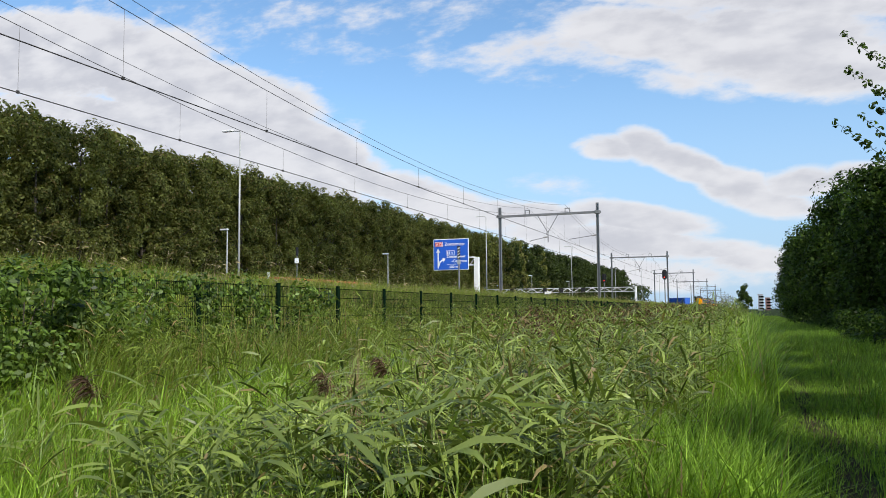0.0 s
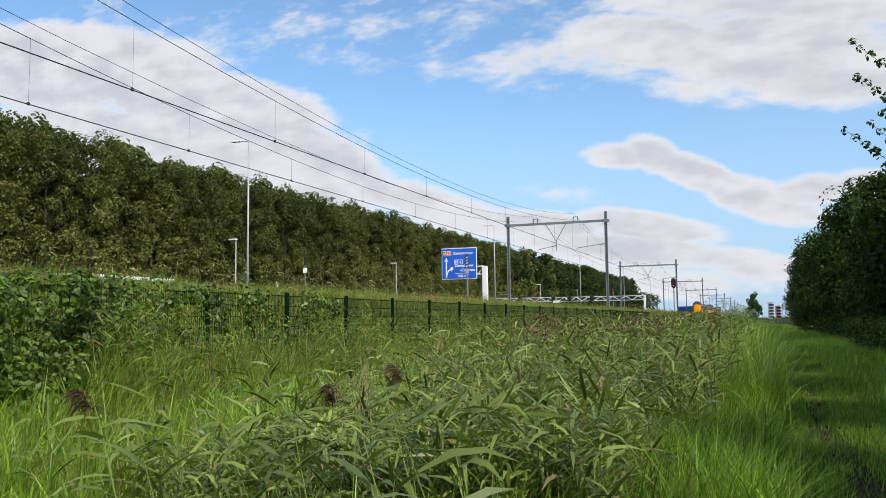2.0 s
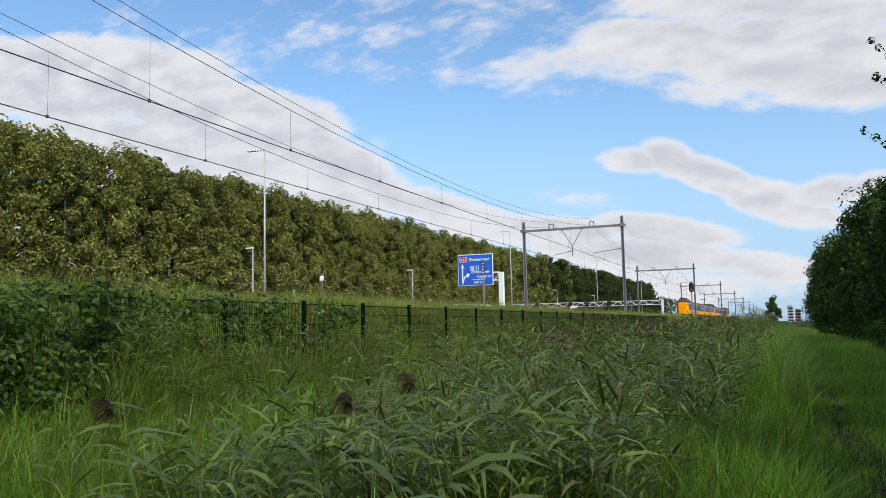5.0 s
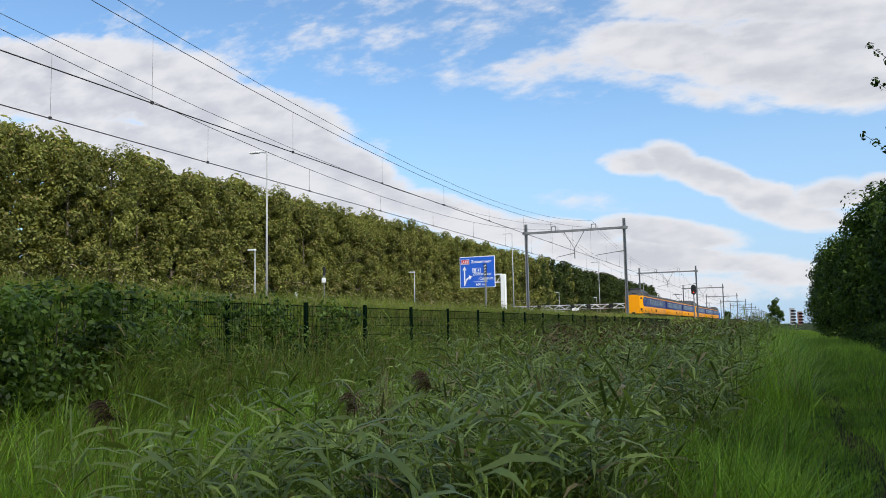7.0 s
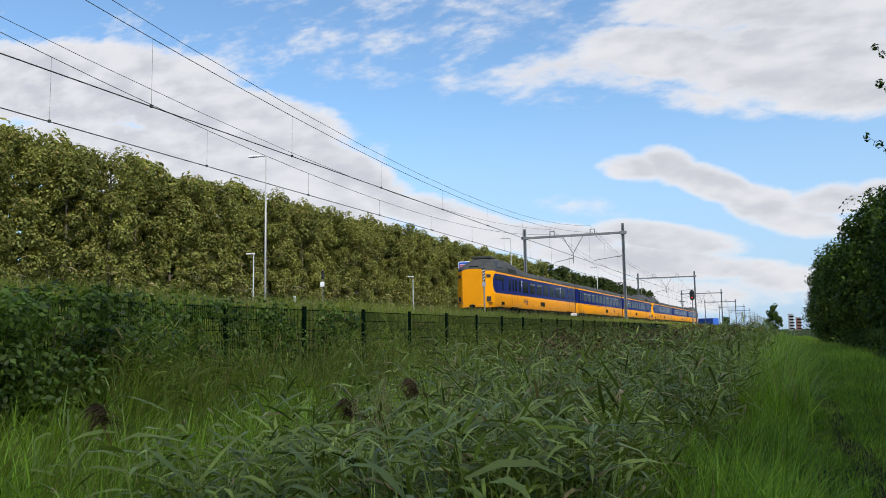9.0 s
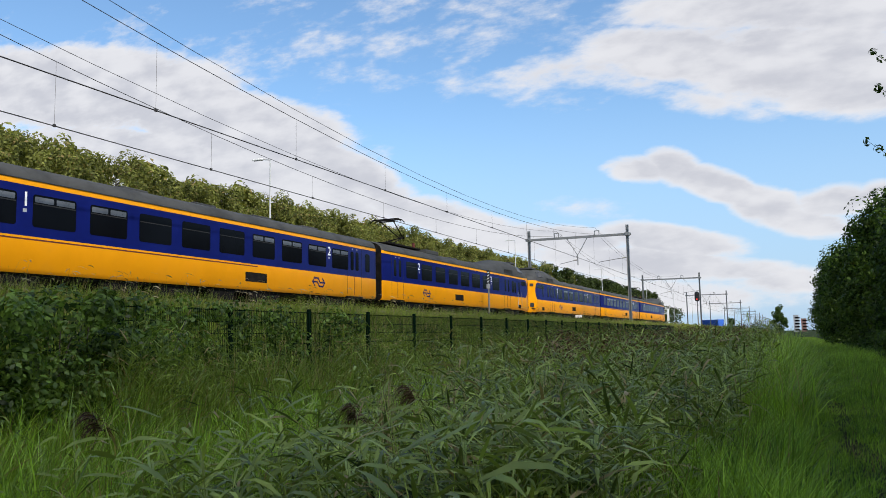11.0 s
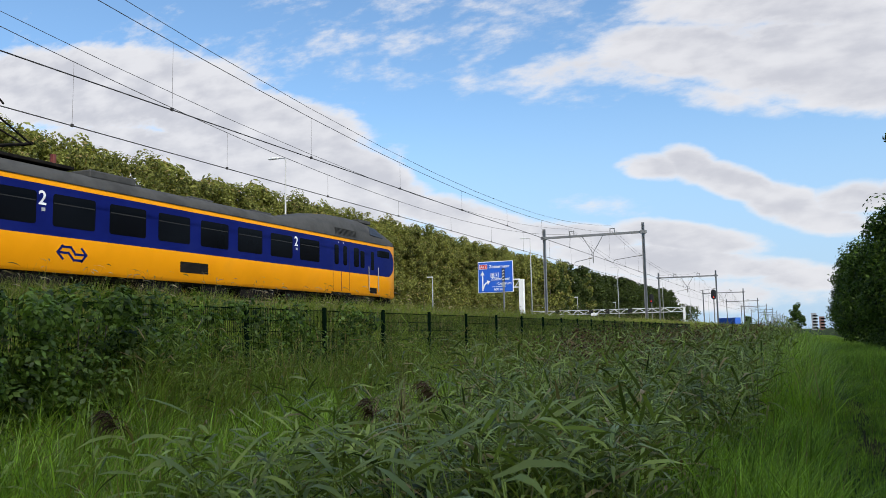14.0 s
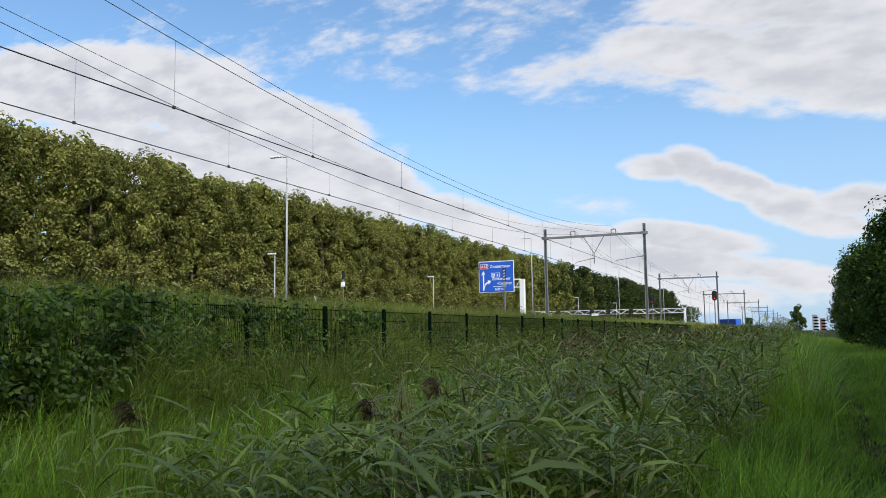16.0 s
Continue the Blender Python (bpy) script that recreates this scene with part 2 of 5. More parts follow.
M["window"] = glass("dark_train_glass", (0.002, 0.0022, 0.003))
M["screen"] = glass("windscreen_glass", (0.02, 0.022, 0.026))
M["far_glass"] = surface("pale_strip_glass", (0.10, 0.105, 0.115), 0.3, vary=0.4, scale=1.0)


def glow(name, color, strength):
    m, n = material(name)
    e = n.add("ShaderNodeEmission", {0: (*color, 1), 1: strength}).outputs[0]
    n.add("ShaderNodeOutputMaterial", {0: e})
    return m




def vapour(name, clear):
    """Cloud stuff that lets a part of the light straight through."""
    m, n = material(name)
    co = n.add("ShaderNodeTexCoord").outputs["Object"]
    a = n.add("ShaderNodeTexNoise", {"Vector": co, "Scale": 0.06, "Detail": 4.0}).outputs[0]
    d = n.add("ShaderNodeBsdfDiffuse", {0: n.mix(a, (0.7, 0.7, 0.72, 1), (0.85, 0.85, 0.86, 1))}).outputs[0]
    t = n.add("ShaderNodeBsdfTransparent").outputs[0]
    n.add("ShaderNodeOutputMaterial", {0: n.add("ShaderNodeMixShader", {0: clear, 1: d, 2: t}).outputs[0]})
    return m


# for the unseen shade clouds; the clear share sets how deep their shade is
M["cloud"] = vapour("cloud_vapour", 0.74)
M["thin_cloud"] = vapour("thin_cloud_vapour", 0.78)
M["red_light"] = glow("red_signal_lamp", (1.0, 0.05, 0.03), 1.6)


# ---- mesh tools ----
def mesh_from(name, verts, faces, mats, idx=None, smooth=False):
    """A mesh from arrays: verts (n, 3), faces (m, 3 or 4)."""
    me = bpy.data.meshes.new(name)
    verts, faces = np.asarray(verts, np.float32), np.asarray(faces, np.int32)
    k = faces.shape[1]
    me.vertices.add(len(verts))
    me.vertices.foreach_set("co", verts.ravel())
    me.loops.add(faces.size)
    me.loops.foreach_set("vertex_index", faces.ravel())
    me.polygons.add(len(faces))
    me.polygons.foreach_set("loop_start", np.arange(len(faces), dtype=np.int32) * k)
    for m in mats if isinstance(mats, (list, tuple)) else [mats]:
        me.materials.append(m)
    if idx is not None:
        me.polygons.foreach_set("material_index", np.asarray(idx, np.int32))
    me.update(calc_edges=True)
    me.validate()
    if smooth:
        me.polygons.foreach_set("use_smooth", np.ones(len(faces), bool))
    return me


def to_mesh(name, bm, mat, smooth=False):
    me = bpy.data.meshes.new(name)
    bm.normal_update()
    if smooth:
        for f in bm.faces:
            f.smooth = True
    bm.to_mesh(me)
    bm.free()
    for m in mat if isinstance(mat, (list, tuple)) else [mat]:
        me.materials.append(m)
    return me


def part(name, bm, mat, parent, label="", at=None, smooth=False):
    """Links a bmesh (or a ready mesh) as one mesh object under a thing or part."""
    me = bm if isinstance(bm, bpy.types.Mesh) else to_mesh(name, bm, mat, smooth)
    ob = new(name, me)
    ob.parent = parent
    if at is not None:
        ob.matrix_basis = at
    return tagged(ob, label)


def box(bm, lo, hi, bevel=0.0, mat=0):
    lo, hi = Vector(lo), Vector(hi)
    m = Matrix.LocRotScale((lo + hi) / 2, None, hi - lo)
    made = bmesh.ops.create_cube(bm, size=1, matrix=m)
    es = {e for v in made["verts"] for e in v.link_edges}
    fs = {f for v in made["verts"] for f in v.link_faces}
    for f in fs:
        f.material_index = mat
    if bevel:
        bmesh.ops.bevel(bm, geom=list(es), offset=bevel, segments=2, affect="EDGES", profile=0.5)
    return bm


def rod(bm, a, b, r, r2=None, seg=8):
    a, b = Vector(a), Vector(b)
    d = b - a
    m = Matrix.Translation((a + b) / 2) @ d.to_track_quat("Z", "Y").to_matrix().to_4x4()
    bmesh.ops.create_cone(bm, cap_ends=True, segments=seg, radius1=r, radius2=r if r2 is None else r2, depth=d.length, matrix=m)
    return bm


def boxed(lo, hi, bevel=0.0):
    return box(bmesh.new(), lo, hi, bevel)


def rodded(a, b, r, r2=None, seg=8):
    return rod(bmesh.new(), a, b, r, r2, seg)


def empty(name, at=None):
    ob = new(name)
    ob.empty_display_size = 0.3
    if at is not None:
        ob.matrix_basis = at
    return ob


def text_mesh(words, size, mat, name="lettering"):
    """Lettering as a flat mesh with a little depth, in the local x-y plane."""
    cu = bpy.data.curves.new(name, "FONT")
    cu.body, cu.size, cu.extrude = words, size, 0.004
    cu.offset = 0.012 * size
    ob = bpy.data.objects.new(name, cu)
    scene.collection.objects.link(ob)
    me = bpy.data.meshes.new_from_object(ob.evaluated_get(bpy.context.evaluated_depsgraph_get()))
    bpy.data.objects.remove(ob)
    me.name = name
    me.materials.clear()
    me.materials.append(mat)
    return me


rng = np.random.default_rng(7)

# ---- the lie of the land ----
RAIL = 2.8          # top of the rails
FAR_TRACK, NEAR_TRACK = -20.56, -16.6
LAND_X = (-400, -60, -31.5, -30, -26.5, -23.6, -13.6, -12.6, -11.0, -9.2, -8.0, -6.0, -3.0, -1.6, -0.6, 3.0, 12, 400)
LAND_Z = (1.5, 1.5, 1.5, 1.45, 1.6, 2.28, 2.28, 2.12, 1.50, 0.60, 0.30, 0.02, -0.22, -0.12, 0.0, 0.0, 0.1, 0.1)


def land(x, y):
    """Height of the ground."""
    x, y = np.asarray(x, float), np.asarray(y, float)
    return np.interp(x, LAND_X, LAND_Z) + 0.04 * np.sin(x * 1.7 + y * 0.9) * np.exp(-np.abs(x + 4) / 9) * np.sin(y * 0.53)


def build_ground():
    xs = np.unique(np.concatenate([np.linspace(-3000, -420, 12), np.array(LAND_X[:3]), np.linspace(-31, 4, 100), np.linspace(5, 400, 14), np.linspace(500, 3000, 8)]))
    ys = np.unique(np.concatenate([np.linspace(-2000, -60, 14), np.linspace(-50, 60, 140), np.linspace(64, 300, 50), np.linspace(350, 4000, 24)]))
    X, Y = np.meshgrid(xs, ys)
    Z = land(X, Y)
    v = np.stack([X, Y, Z], -1).reshape(-1, 3)
    i = np.arange(len(ys) * len(xs)).reshape(len(ys), len(xs))
    f = np.stack([i[:-1, :-1], i[:-1, 1:], i[1:, 1:], i[1:, :-1]], -1).reshape(-1, 4)
    ob = new("ground", mesh_from("ground", v, f, M["soil"], smooth=True))
    tagged(ob, "grassy soil of the field, ditch and railway bank", "ground", kind="structure")

    def strip(name, x0, x1, y0, y1, lift, mat, label, cat, wob=0.0, step=1.0):
        yy = np.arange(y0, y1 + step, step)
        w = wob * np.sin(yy * 0.8) + wob * 0.6 * np.sin(yy * 2.3 + 1)
        cols = [np.stack([x0 + (x1 - x0) * k + w * (1 if k in (0, 1) else 0.3), yy, land(x0 + (x1 - x0) * k, yy) + lift], -1) for k in (0, 0.33, 0.67, 1)]
        n = len(yy)
        vv = np.concatenate(cols)
        ff = [[c * n + j, (c + 1) * n + j, (c + 1) * n + j + 1, c * n + j + 1] for c in range(3) for j in range(n - 1)]
        o = new(name, mesh_from(name, vv, ff, mat, smooth=True))
        tagged(o, label, cat, kind="structure")

    strip("path", 0.64, 0.94, -14, 90, 0.02, M["mud"], "narrow trodden strip of bare dark earth in the grass", "path", 0.08)
    strip("road", -57, -31.5, -300, 1500, 0.02, M["asphalt"], "grey asphalt carriageway of the motorway behind the railway", "road", 0, 30)
    # the two tracks
    for x in (FAR_TRACK, NEAR_TRACK):
        bm = bmesh.new()
        p = [(-2.7, 2.27), (-1.7, 2.66), (1.7, 2.66), (2.7, 2.27)]
        rows = [[bm.verts.new((x + a, y, z + 0.005)) for a, z in p] for y in (-300, 1500)]
        for k in range(3):
            bm.faces.new((rows[0][k], rows[0][k + 1], rows[1][k + 1], rows[1][k]))
        ob = new("ballast", to_mesh("ballast", bm, M["ballast"]))
        tagged(ob, "bed of brown-grey crushed stone under the track", "ballast", kind="structure")
        track = tagged(empty("railway_track", pose(x, 0, 0)), "rusty steel railway track on grey stone ballast", "railway track", "tracks", "structure")
        for s in (-0.75, 0.75):
            part("rail", box(boxed((s - 0.035, -300, 2.74), (s + 0.035, 1500, RAIL)), (s - 0.07, -300, 2.66), (s + 0.07, 1500, 2.69)), M["rail"], track)


build_ground()


# ---- portals and wires ----
PORTAL_Y, PORTAL_STEP = 80.6, 72.6
X_L, X_R = -23.8, -13.8


def build_portal():
    t = tagged(empty("catenary_portal"), "grey steel catenary portal spanning two railway tracks", "catenary portal", "row of catenary portals")
    top = EYE + 10.6
    for x in (X_L, X_R):
        bm = bmesh.new()
        for dx in (-0.13, 0.11):
            box(bm, (x + dx, -0.14, 2.0), (x + dx + 0.02, 0.14, top))
        box(bm, (x - 0.11, -0.012, 2.0), (x + 0.11, 0.012, top))
        part("post", bm, M["steel"], t)
        part("foot", boxed((x - 0.4, -0.4, 1.4), (x + 0.4, 0.4, 2.5), 0.03), M["concrete"], t, "pale concrete foot")
        part("clamp", boxed((x - 0.25, -0.2, top - 1.1), (x + 0.25, 0.2, top - 0.78), 0.02), M["steel"], t)
    part("beam", boxed((X_L - 0.35, -0.12, top - 1.05), (X_R + 0.35, 0.12, top - 0.83)), M["steel"], t)
    for x in (X_L + 2.9, X_R - 3.0):
        bm = bmesh.new()
        for dx in (-0.22, 0.22):
            box(bm, (x + dx - 0.03, -0.06, top - 0.83), (x + dx + 0.03, 0.06, top - 0.45))
        box(bm, (x - 0.25, -0.06, top - 0.45), (x + 0.25, 0.06, top - 0.38))
        part("wire_saddle", bm, M["steel"], t)
    mid = (X_L + X_R) / 2
    bm = bmesh.new()
    rod(bm, (mid - 1.05, 0, top - 1.0), (mid, 0, top - 2.75), 0.035)
    rod(bm, (mid + 1.05, 0, top - 1.0), (mid, 0, top - 2.75), 0.035)
    rod(bm, (mid, 0, top - 2.65), (mid, 0, top - 3.75), 0.05)
    part("hanger", bm, M["steel"], t)
    z = EYE + 6.95
    for x0, x1, s in ((X_R - 0.1, NEAR_TRACK, -1), (mid, FAR_TRACK, -1)):
        bm = bmesh.new()
        rod(bm, (x0, 0, z + 0.45), (x1, 0, z + 0.12), 0.03)
        rod(bm, (x1, 0, z + 0.12), (x1 - 0.2, 0, z - 0.02), 0.018)
        part("registration_arm", bm, M["steel"], t)
        part("insulator", rodded((x0 - 0.1, 0, z + 0.44), (x0 - 0.5, 0, z + 0.39), 0.07), M["concrete"], t)
    return t


portal = build_portal()
portal.matrix_basis = pose(0, PORTAL_Y, 0)
for k in (-1, 1, 2, 3, 4, 5, 6, 7, 8, 9, 10, 11, 12):
    copy_thing(portal, pose(0, PORTAL_Y + PORTAL_STEP * k, 0))


def tube(points, r, name, mat):
    """A thin tube through points, as a mesh."""
    p = np.asarray(points, float)
    n, seg = len(p), 5
    ang = np.arange(seg) * 2 * np.pi / seg
    ring = np.stack([np.cos(ang), np.zeros(seg), np.sin(ang)], -1) * r
    v = (p[:, None, :] + ring[None]).reshape(-1, 3)
    f = [[i * seg + j, i * seg + (j + 1) % seg, (i + 1) * seg + (j + 1) % seg, (i + 1) * seg + j] for i in range(n - 1) for j in range(seg)]
    return mesh_from(name, v, f, mat, smooth=True)


def build_wires():
    for x, zc, low, sag, first in ((NEAR_TRACK - 0.2, EYE + 6.80, EYE + 7.86, 0.00152, 3.05), (FAR_TRACK, EYE + 6.72, EYE + 7.56, 0.00180, 2.8)):
        line = tagged(empty("overhead_line", pose(x, 0, 0)), "dark copper contact wire hung from a sagging carrier wire", "overhead line", "overhead lines")
        ys = np.arange(-64.6, 960, 72.6 / 24)
        mid = PORTAL_Y - PORTAL_STEP / 2
        rel = (ys - mid + PORTAL_STEP / 2) % PORTAL_STEP - PORTAL_STEP / 2
        carrier = low + sag * rel ** 2
        part("contact_wire", tube(np.stack([0 * ys, ys, 0 * ys + zc], -1), 0.019, "contact_wire", M["wire"]), None, line)
        part("carrier_wire", tube(np.stack([0 * ys, ys, carrier], -1), 0.012, "carrier_wire", M["wire"]), None, line)
        y = PORTAL_Y - PORTAL_STEP + first
        while y < 380:
            r = (y - mid + PORTAL_STEP / 2) % PORTAL_STEP - PORTAL_STEP / 2
            bm = rodded((0, y, zc), (0, y, low + sag * r * r), 0.006, seg=4)
            box(bm, (-0.03, y - 0.04, zc - 0.03), (0.03, y + 0.04, zc + 0.06))
            part("dropper", bm, M["wire"], line)
            y += 7.55
    ys = np.arange(-64.6, 960, 6.05)
    rel = (ys - PORTAL_Y + PORTAL_STEP) % PORTAL_STEP - PORTAL_STEP / 2
    for x, low, sag in ((-17.0, EYE + 8.27, 0.00172), (-20.9, EYE + 8.42, 0.0015)):
        ob = new("feeder_wire", tube(np.stack([0 * ys + x, ys, low + sag * rel ** 2], -1), 0.010, "feeder_wire", M["wire"]))
        tagged(ob, "thin dark feeder wire strung over the catenary portals", "wire", "feeder wires")


build_wires()


# ---- fence ----
FENCE_X, FENCE_TOP = -8.71, EYE + 0.54


def build_fence():
    base = 0.42
    t = tagged(empty("mesh_fence", pose(FENCE_X, 0, 0)), "dark green double-wire mesh fence along the railway bank", "fence", kind="structure")
    post = boxed((-0.03, -0.04, base - 0.3), (0.03, 0.04, FENCE_TOP + 0.05), 0.006)
    post_me = to_mesh("post", post, M["fence_green"])
    v, f = [], []

    def bar(lo, hi):
        i = len(v)
        for c in ((0, 0, 0), (1, 0, 0), (1, 1, 0), (0, 1, 0), (0, 0, 1), (1, 0, 1), (1, 1, 1), (0, 1, 1)):
            v.append([lo[k] if c[k] == 0 else hi[k] for k in range(3)])
        f.extend([[i + k for k in q] for q in ((0, 3, 2, 1), (4, 5, 6, 7), (0, 1, 5, 4), (1, 2, 6, 5), (2, 3, 7, 6), (3, 0, 4, 7))])

    for k in range(49):
        y = 0.05 + 0.05 * k
        bar((-0.003, y - 0.003, base), (0.003, y + 0.003, FENCE_TOP))
    for z in np.arange(base + 0.1, FENCE_TOP + 0.02, 0.2):
        for x in (-0.014, 0.006):
            bar((x, 0.03, z - 0.006), (x + 0.008, 2.47, z + 0.006))
    panel_me = mesh_from("panel", v, f, M["fence_green"])
    for k in range(-4, 24):
        y = 11.52 + 2.5 * k
        part("post", post_me, None, t, at=pose(0, y, 0))
        part("panel", panel_me, None, t, at=pose(0, y, 0))


build_fence()


# ---- motorway furniture ----
def on_face(me, parent, name, x, z, y=-0.09):
    return part(name, me, None, parent, at=pose(x, y, z, 90, 0, 0))


def build_sign():
    t = tagged(empty("motorway_sign", pose(-36.22, 100, EYE)), "blue motorway direction sign on a white cantilever post", "road sign")
    w, z0, z1 = 2.43, 5.34, 9.42
    part("border", boxed((-w, -0.05, z0), (w, 0.03, z1), 0.03), M["sign_white"], t)
    part("panel", boxed((-w + 0.09, -0.075, z0 + 0.09), (w - 0.09, -0.045, z1 - 0.09), 0.01), M["sign_blue"], t, "blue reflective sign panel")
    for words, size, x, z in (("Zoetermeer", 0.56, -0.85, 8.55), ("Zoetermeer", 0.52, -0.6, 6.95), ("-Centrum", 0.52, 0.1, 6.35), ("600 m", 0.46, -0.2, 5.62)):
        on_face(text_mesh(words, size, M["sign_white"]), t, "lettering", x, z)
    part("route_shield", boxed((-2.2, -0.09, 8.42), (-1.1, -0.07, 9.05), 0.02), M["sign_white"], t)
    part("route_field", boxed((-2.15, -0.1, 8.47), (-1.15, -0.085, 9.0), 0.02), M["sign_red"], t)
    on_face(text_mesh("A12", 0.5, M["sign_white"]), t, "lettering", -2.05, 8.56, -0.105)
    part("exit_field", boxed((-0.65, -0.09, 7.3), (0.5, -0.07, 7.9), 0.02), M["sign_white"], t)
    part("exit_inset", boxed((-0.6, -0.1, 7.35), (0.45, -0.085, 7.85), 0.02), M["sign_blue"], t)
    on_face(text_mesh("4", 0.44, M["sign_white"]), t, "lettering", 0.05, 7.43, -0.105)
    bm = box(bmesh.new(), (-0.5, -0.11, 7.4), (-0.35, -0.1, 7.8))
    box(bm, (-0.25, -0.11, 7.4), (-0.15, -0.1, 7.8))
    part("exit_mark", bm, M["sign_white"], t)
    part("rule", boxed((-0.5, -0.09, 6.08), (1.4, -0.07, 6.13)), M["sign_white"], t)
    bm = box(bmesh.new(), (-1.85, -0.09, 5.6), (-1.68, -0.07, 7.85))
    vs = [bm.verts.new(p) for p in ((-2.05, -0.09, 7.65), (-1.48, -0.09, 7.65), (-1.765, -0.09, 8.2))]
    bm.faces.new(vs)
    part("arrow_ahead", bm, M["sign_white"], t)
    bm = bmesh.new()
    pts = [(-1.7, 5.9), (-1.55, 6.35), (-1.3, 6.6), (-1.05, 6.72)]
    for (x0, za), (x1, zb) in zip(pts, pts[1:]):
        q = [bm.verts.new((x, -0.09, z)) for x, z in ((x0 - 0.06, za + 0.08), (x0 + 0.08, za - 0.06), (x1 + 0.06, zb - 0.08), (x1 - 0.04, zb + 0.08))]
        bm.faces.new(q)
    bm.faces.new([bm.verts.new(p) for p in ((-1.2, -0.091, 7.0), (-1.05, -0.091, 6.35), (-0.72, -0.091, 6.85))])
    part("arrow_exit", bm, M["sign_white"], t)
    part("post", boxed((3.0, 0.3, -0.2), (3.62, 0.9, 6.95), 0.04), M["white_paint"], t, "thick white steel post")
    for z in (5.9, 6.9):
        part("arm", boxed((-2.0, 0.45, z), (3.1, 0.65, z + 0.16), 0.01), M["white_paint"], t)
    for k in range(6):
        x = -1.6 + k * 0.8
        part("brace", rodded((x, 0.55, 5.98), (x + 0.7, 0.55, 6.98), 0.05), M["white_paint"], t)
    for x in (-1.5, 0.0, 1.5):
        part("bracket", boxed((x - 0.05, 0.02, 5.5), (x + 0.05, 0.5, 9.2)), M["steel"], t)


def truss(bm, x0, x1, z0, z1, y, step, r):
    for z in (z0, z1):
        for dy in (-0.5, 0.5):
            rod(bm, (x0, y + dy, z), (x1, y + dy, z), r, seg=6)
    n = int((x1 - x0) / step)
    for k in range(n):
        a, b = x0 + (x1 - x0) * k / n, x0 + (x1 - x0) * (k + 1) / n
        for dy in (-0.5, 0.5):
            rod(bm, (a, y + dy, z0 if k % 2 else z1), (b, y + dy, z1 if k % 2 else z0), r * 0.8, seg=5)
    return bm


def build_gantry():
    t = tagged(empty("sign_gantry", pose(0, 200, EYE)), "white lattice gantry with signal boxes across the motorway", "gantry")
    part("truss", truss(bmesh.new(), -72, -25.5, 4.45, 5.45, 0, 1.5, 0.06), M["white_paint"], t)
    for x in (-72, -25.5):
        part("leg", boxed((x - 0.22, -0.4, -0.3), (x + 0.22, 0.4, 5.6), 0.03), M["white_paint"], t)
    for x in (-56, -47.5, -43.5, -38):
        part("signal_box", boxed((x - 0.5, -0.9, 4.4), (x + 0.5, -0.55, 5.5), 0.05), M["black"], t, "dark matrix signal box")


def build_lamp(height, arm=0.9):
    t = empty("street_lamp")
    part("pole", rodded((0, 0, -0.3), (0, 0, height), 0.11, 0.055, 10), M["grey_paint"], t, smooth=True)
    part("arm", rodded((0, 0, height), (-arm, 0, height + 0.12), 0.045), M["grey_paint"], t)
    part("lamp_head", boxed((-arm - 0.75, -0.16, height + 0.04), (-arm + 0.2, 0.16, height + 0.2), 0.05), M["white_paint"], t, "pale flat lamp head")
    return t


build_sign()
build_gantry()
tall = tagged(build_lamp(14.7), "tall grey steel street lamp beside the motorway", "street lamp", "motorway lamps")
tall.matrix_basis = pose(-38, 55.3, 1.5)
for y in (121, 186, 251, 316, 381):
    copy_thing(tall, pose(-38, y, 1.5))
short = tagged(build_lamp(8.9, 0.12), "short grey street lamp before the wood", "street lamp", "service road lamps")
short.matrix_basis = pose(-52, 73.5, 1.5)
for y in (115, 160, 204, 250):
    copy_thing(short, pose(-52, y, 1.5))


def build_signal(at, label):
    t = tagged(empty("railway_signal", at), label, "railway signal", "railway signals")
    part("pole", rodded((0, 0, 2.0), (0, 0, 6.6), 0.09), M["steel"], t)
    part("base", boxed((-0.35, -0.35, 1.9), (0.35, 0.35, 2.7), 0.03), M["white_paint"], t)
    bm = bmesh.new()
    bmesh.ops.create_cone(bm, cap_ends=True, segments=20, radius1=0.38, radius2=0.38, depth=0.12, matrix=pose(0, -0.1, 6.95, 90))
    bmesh.ops.create_cone(bm, cap_ends=True, segments=20, radius1=0.38, radius2=0.38, depth=0.12, matrix=pose(0, -0.1, 7.85, 90))
    box(bm, (-0.38, -0.155, 6.95), (0.38, -0.045, 7.85))
    part("background_board", bm, M["black"], t, "black oval signal board")
    for z, lit in ((7.85, 0), (7.4, 0), (6.95, 1)):
        part("hood", rodded((0, -0.1, z), (0, -0.42, z), 0.16, 0.16, 12), M["black"], t)
        part("lens", rodded((0, -0.425, z), (0, -0.44, z), 0.10, 0.10, 12), M["red_light"] if lit else M["screen"], t, "red lit signal lamp" if lit else "")


build_signal(pose(-13.2, 141, 0), "black oval railway signal showing red on a grey post")
build_signal(pose(-24.7, 150, 0), "black oval railway signal showing red beside the far track")


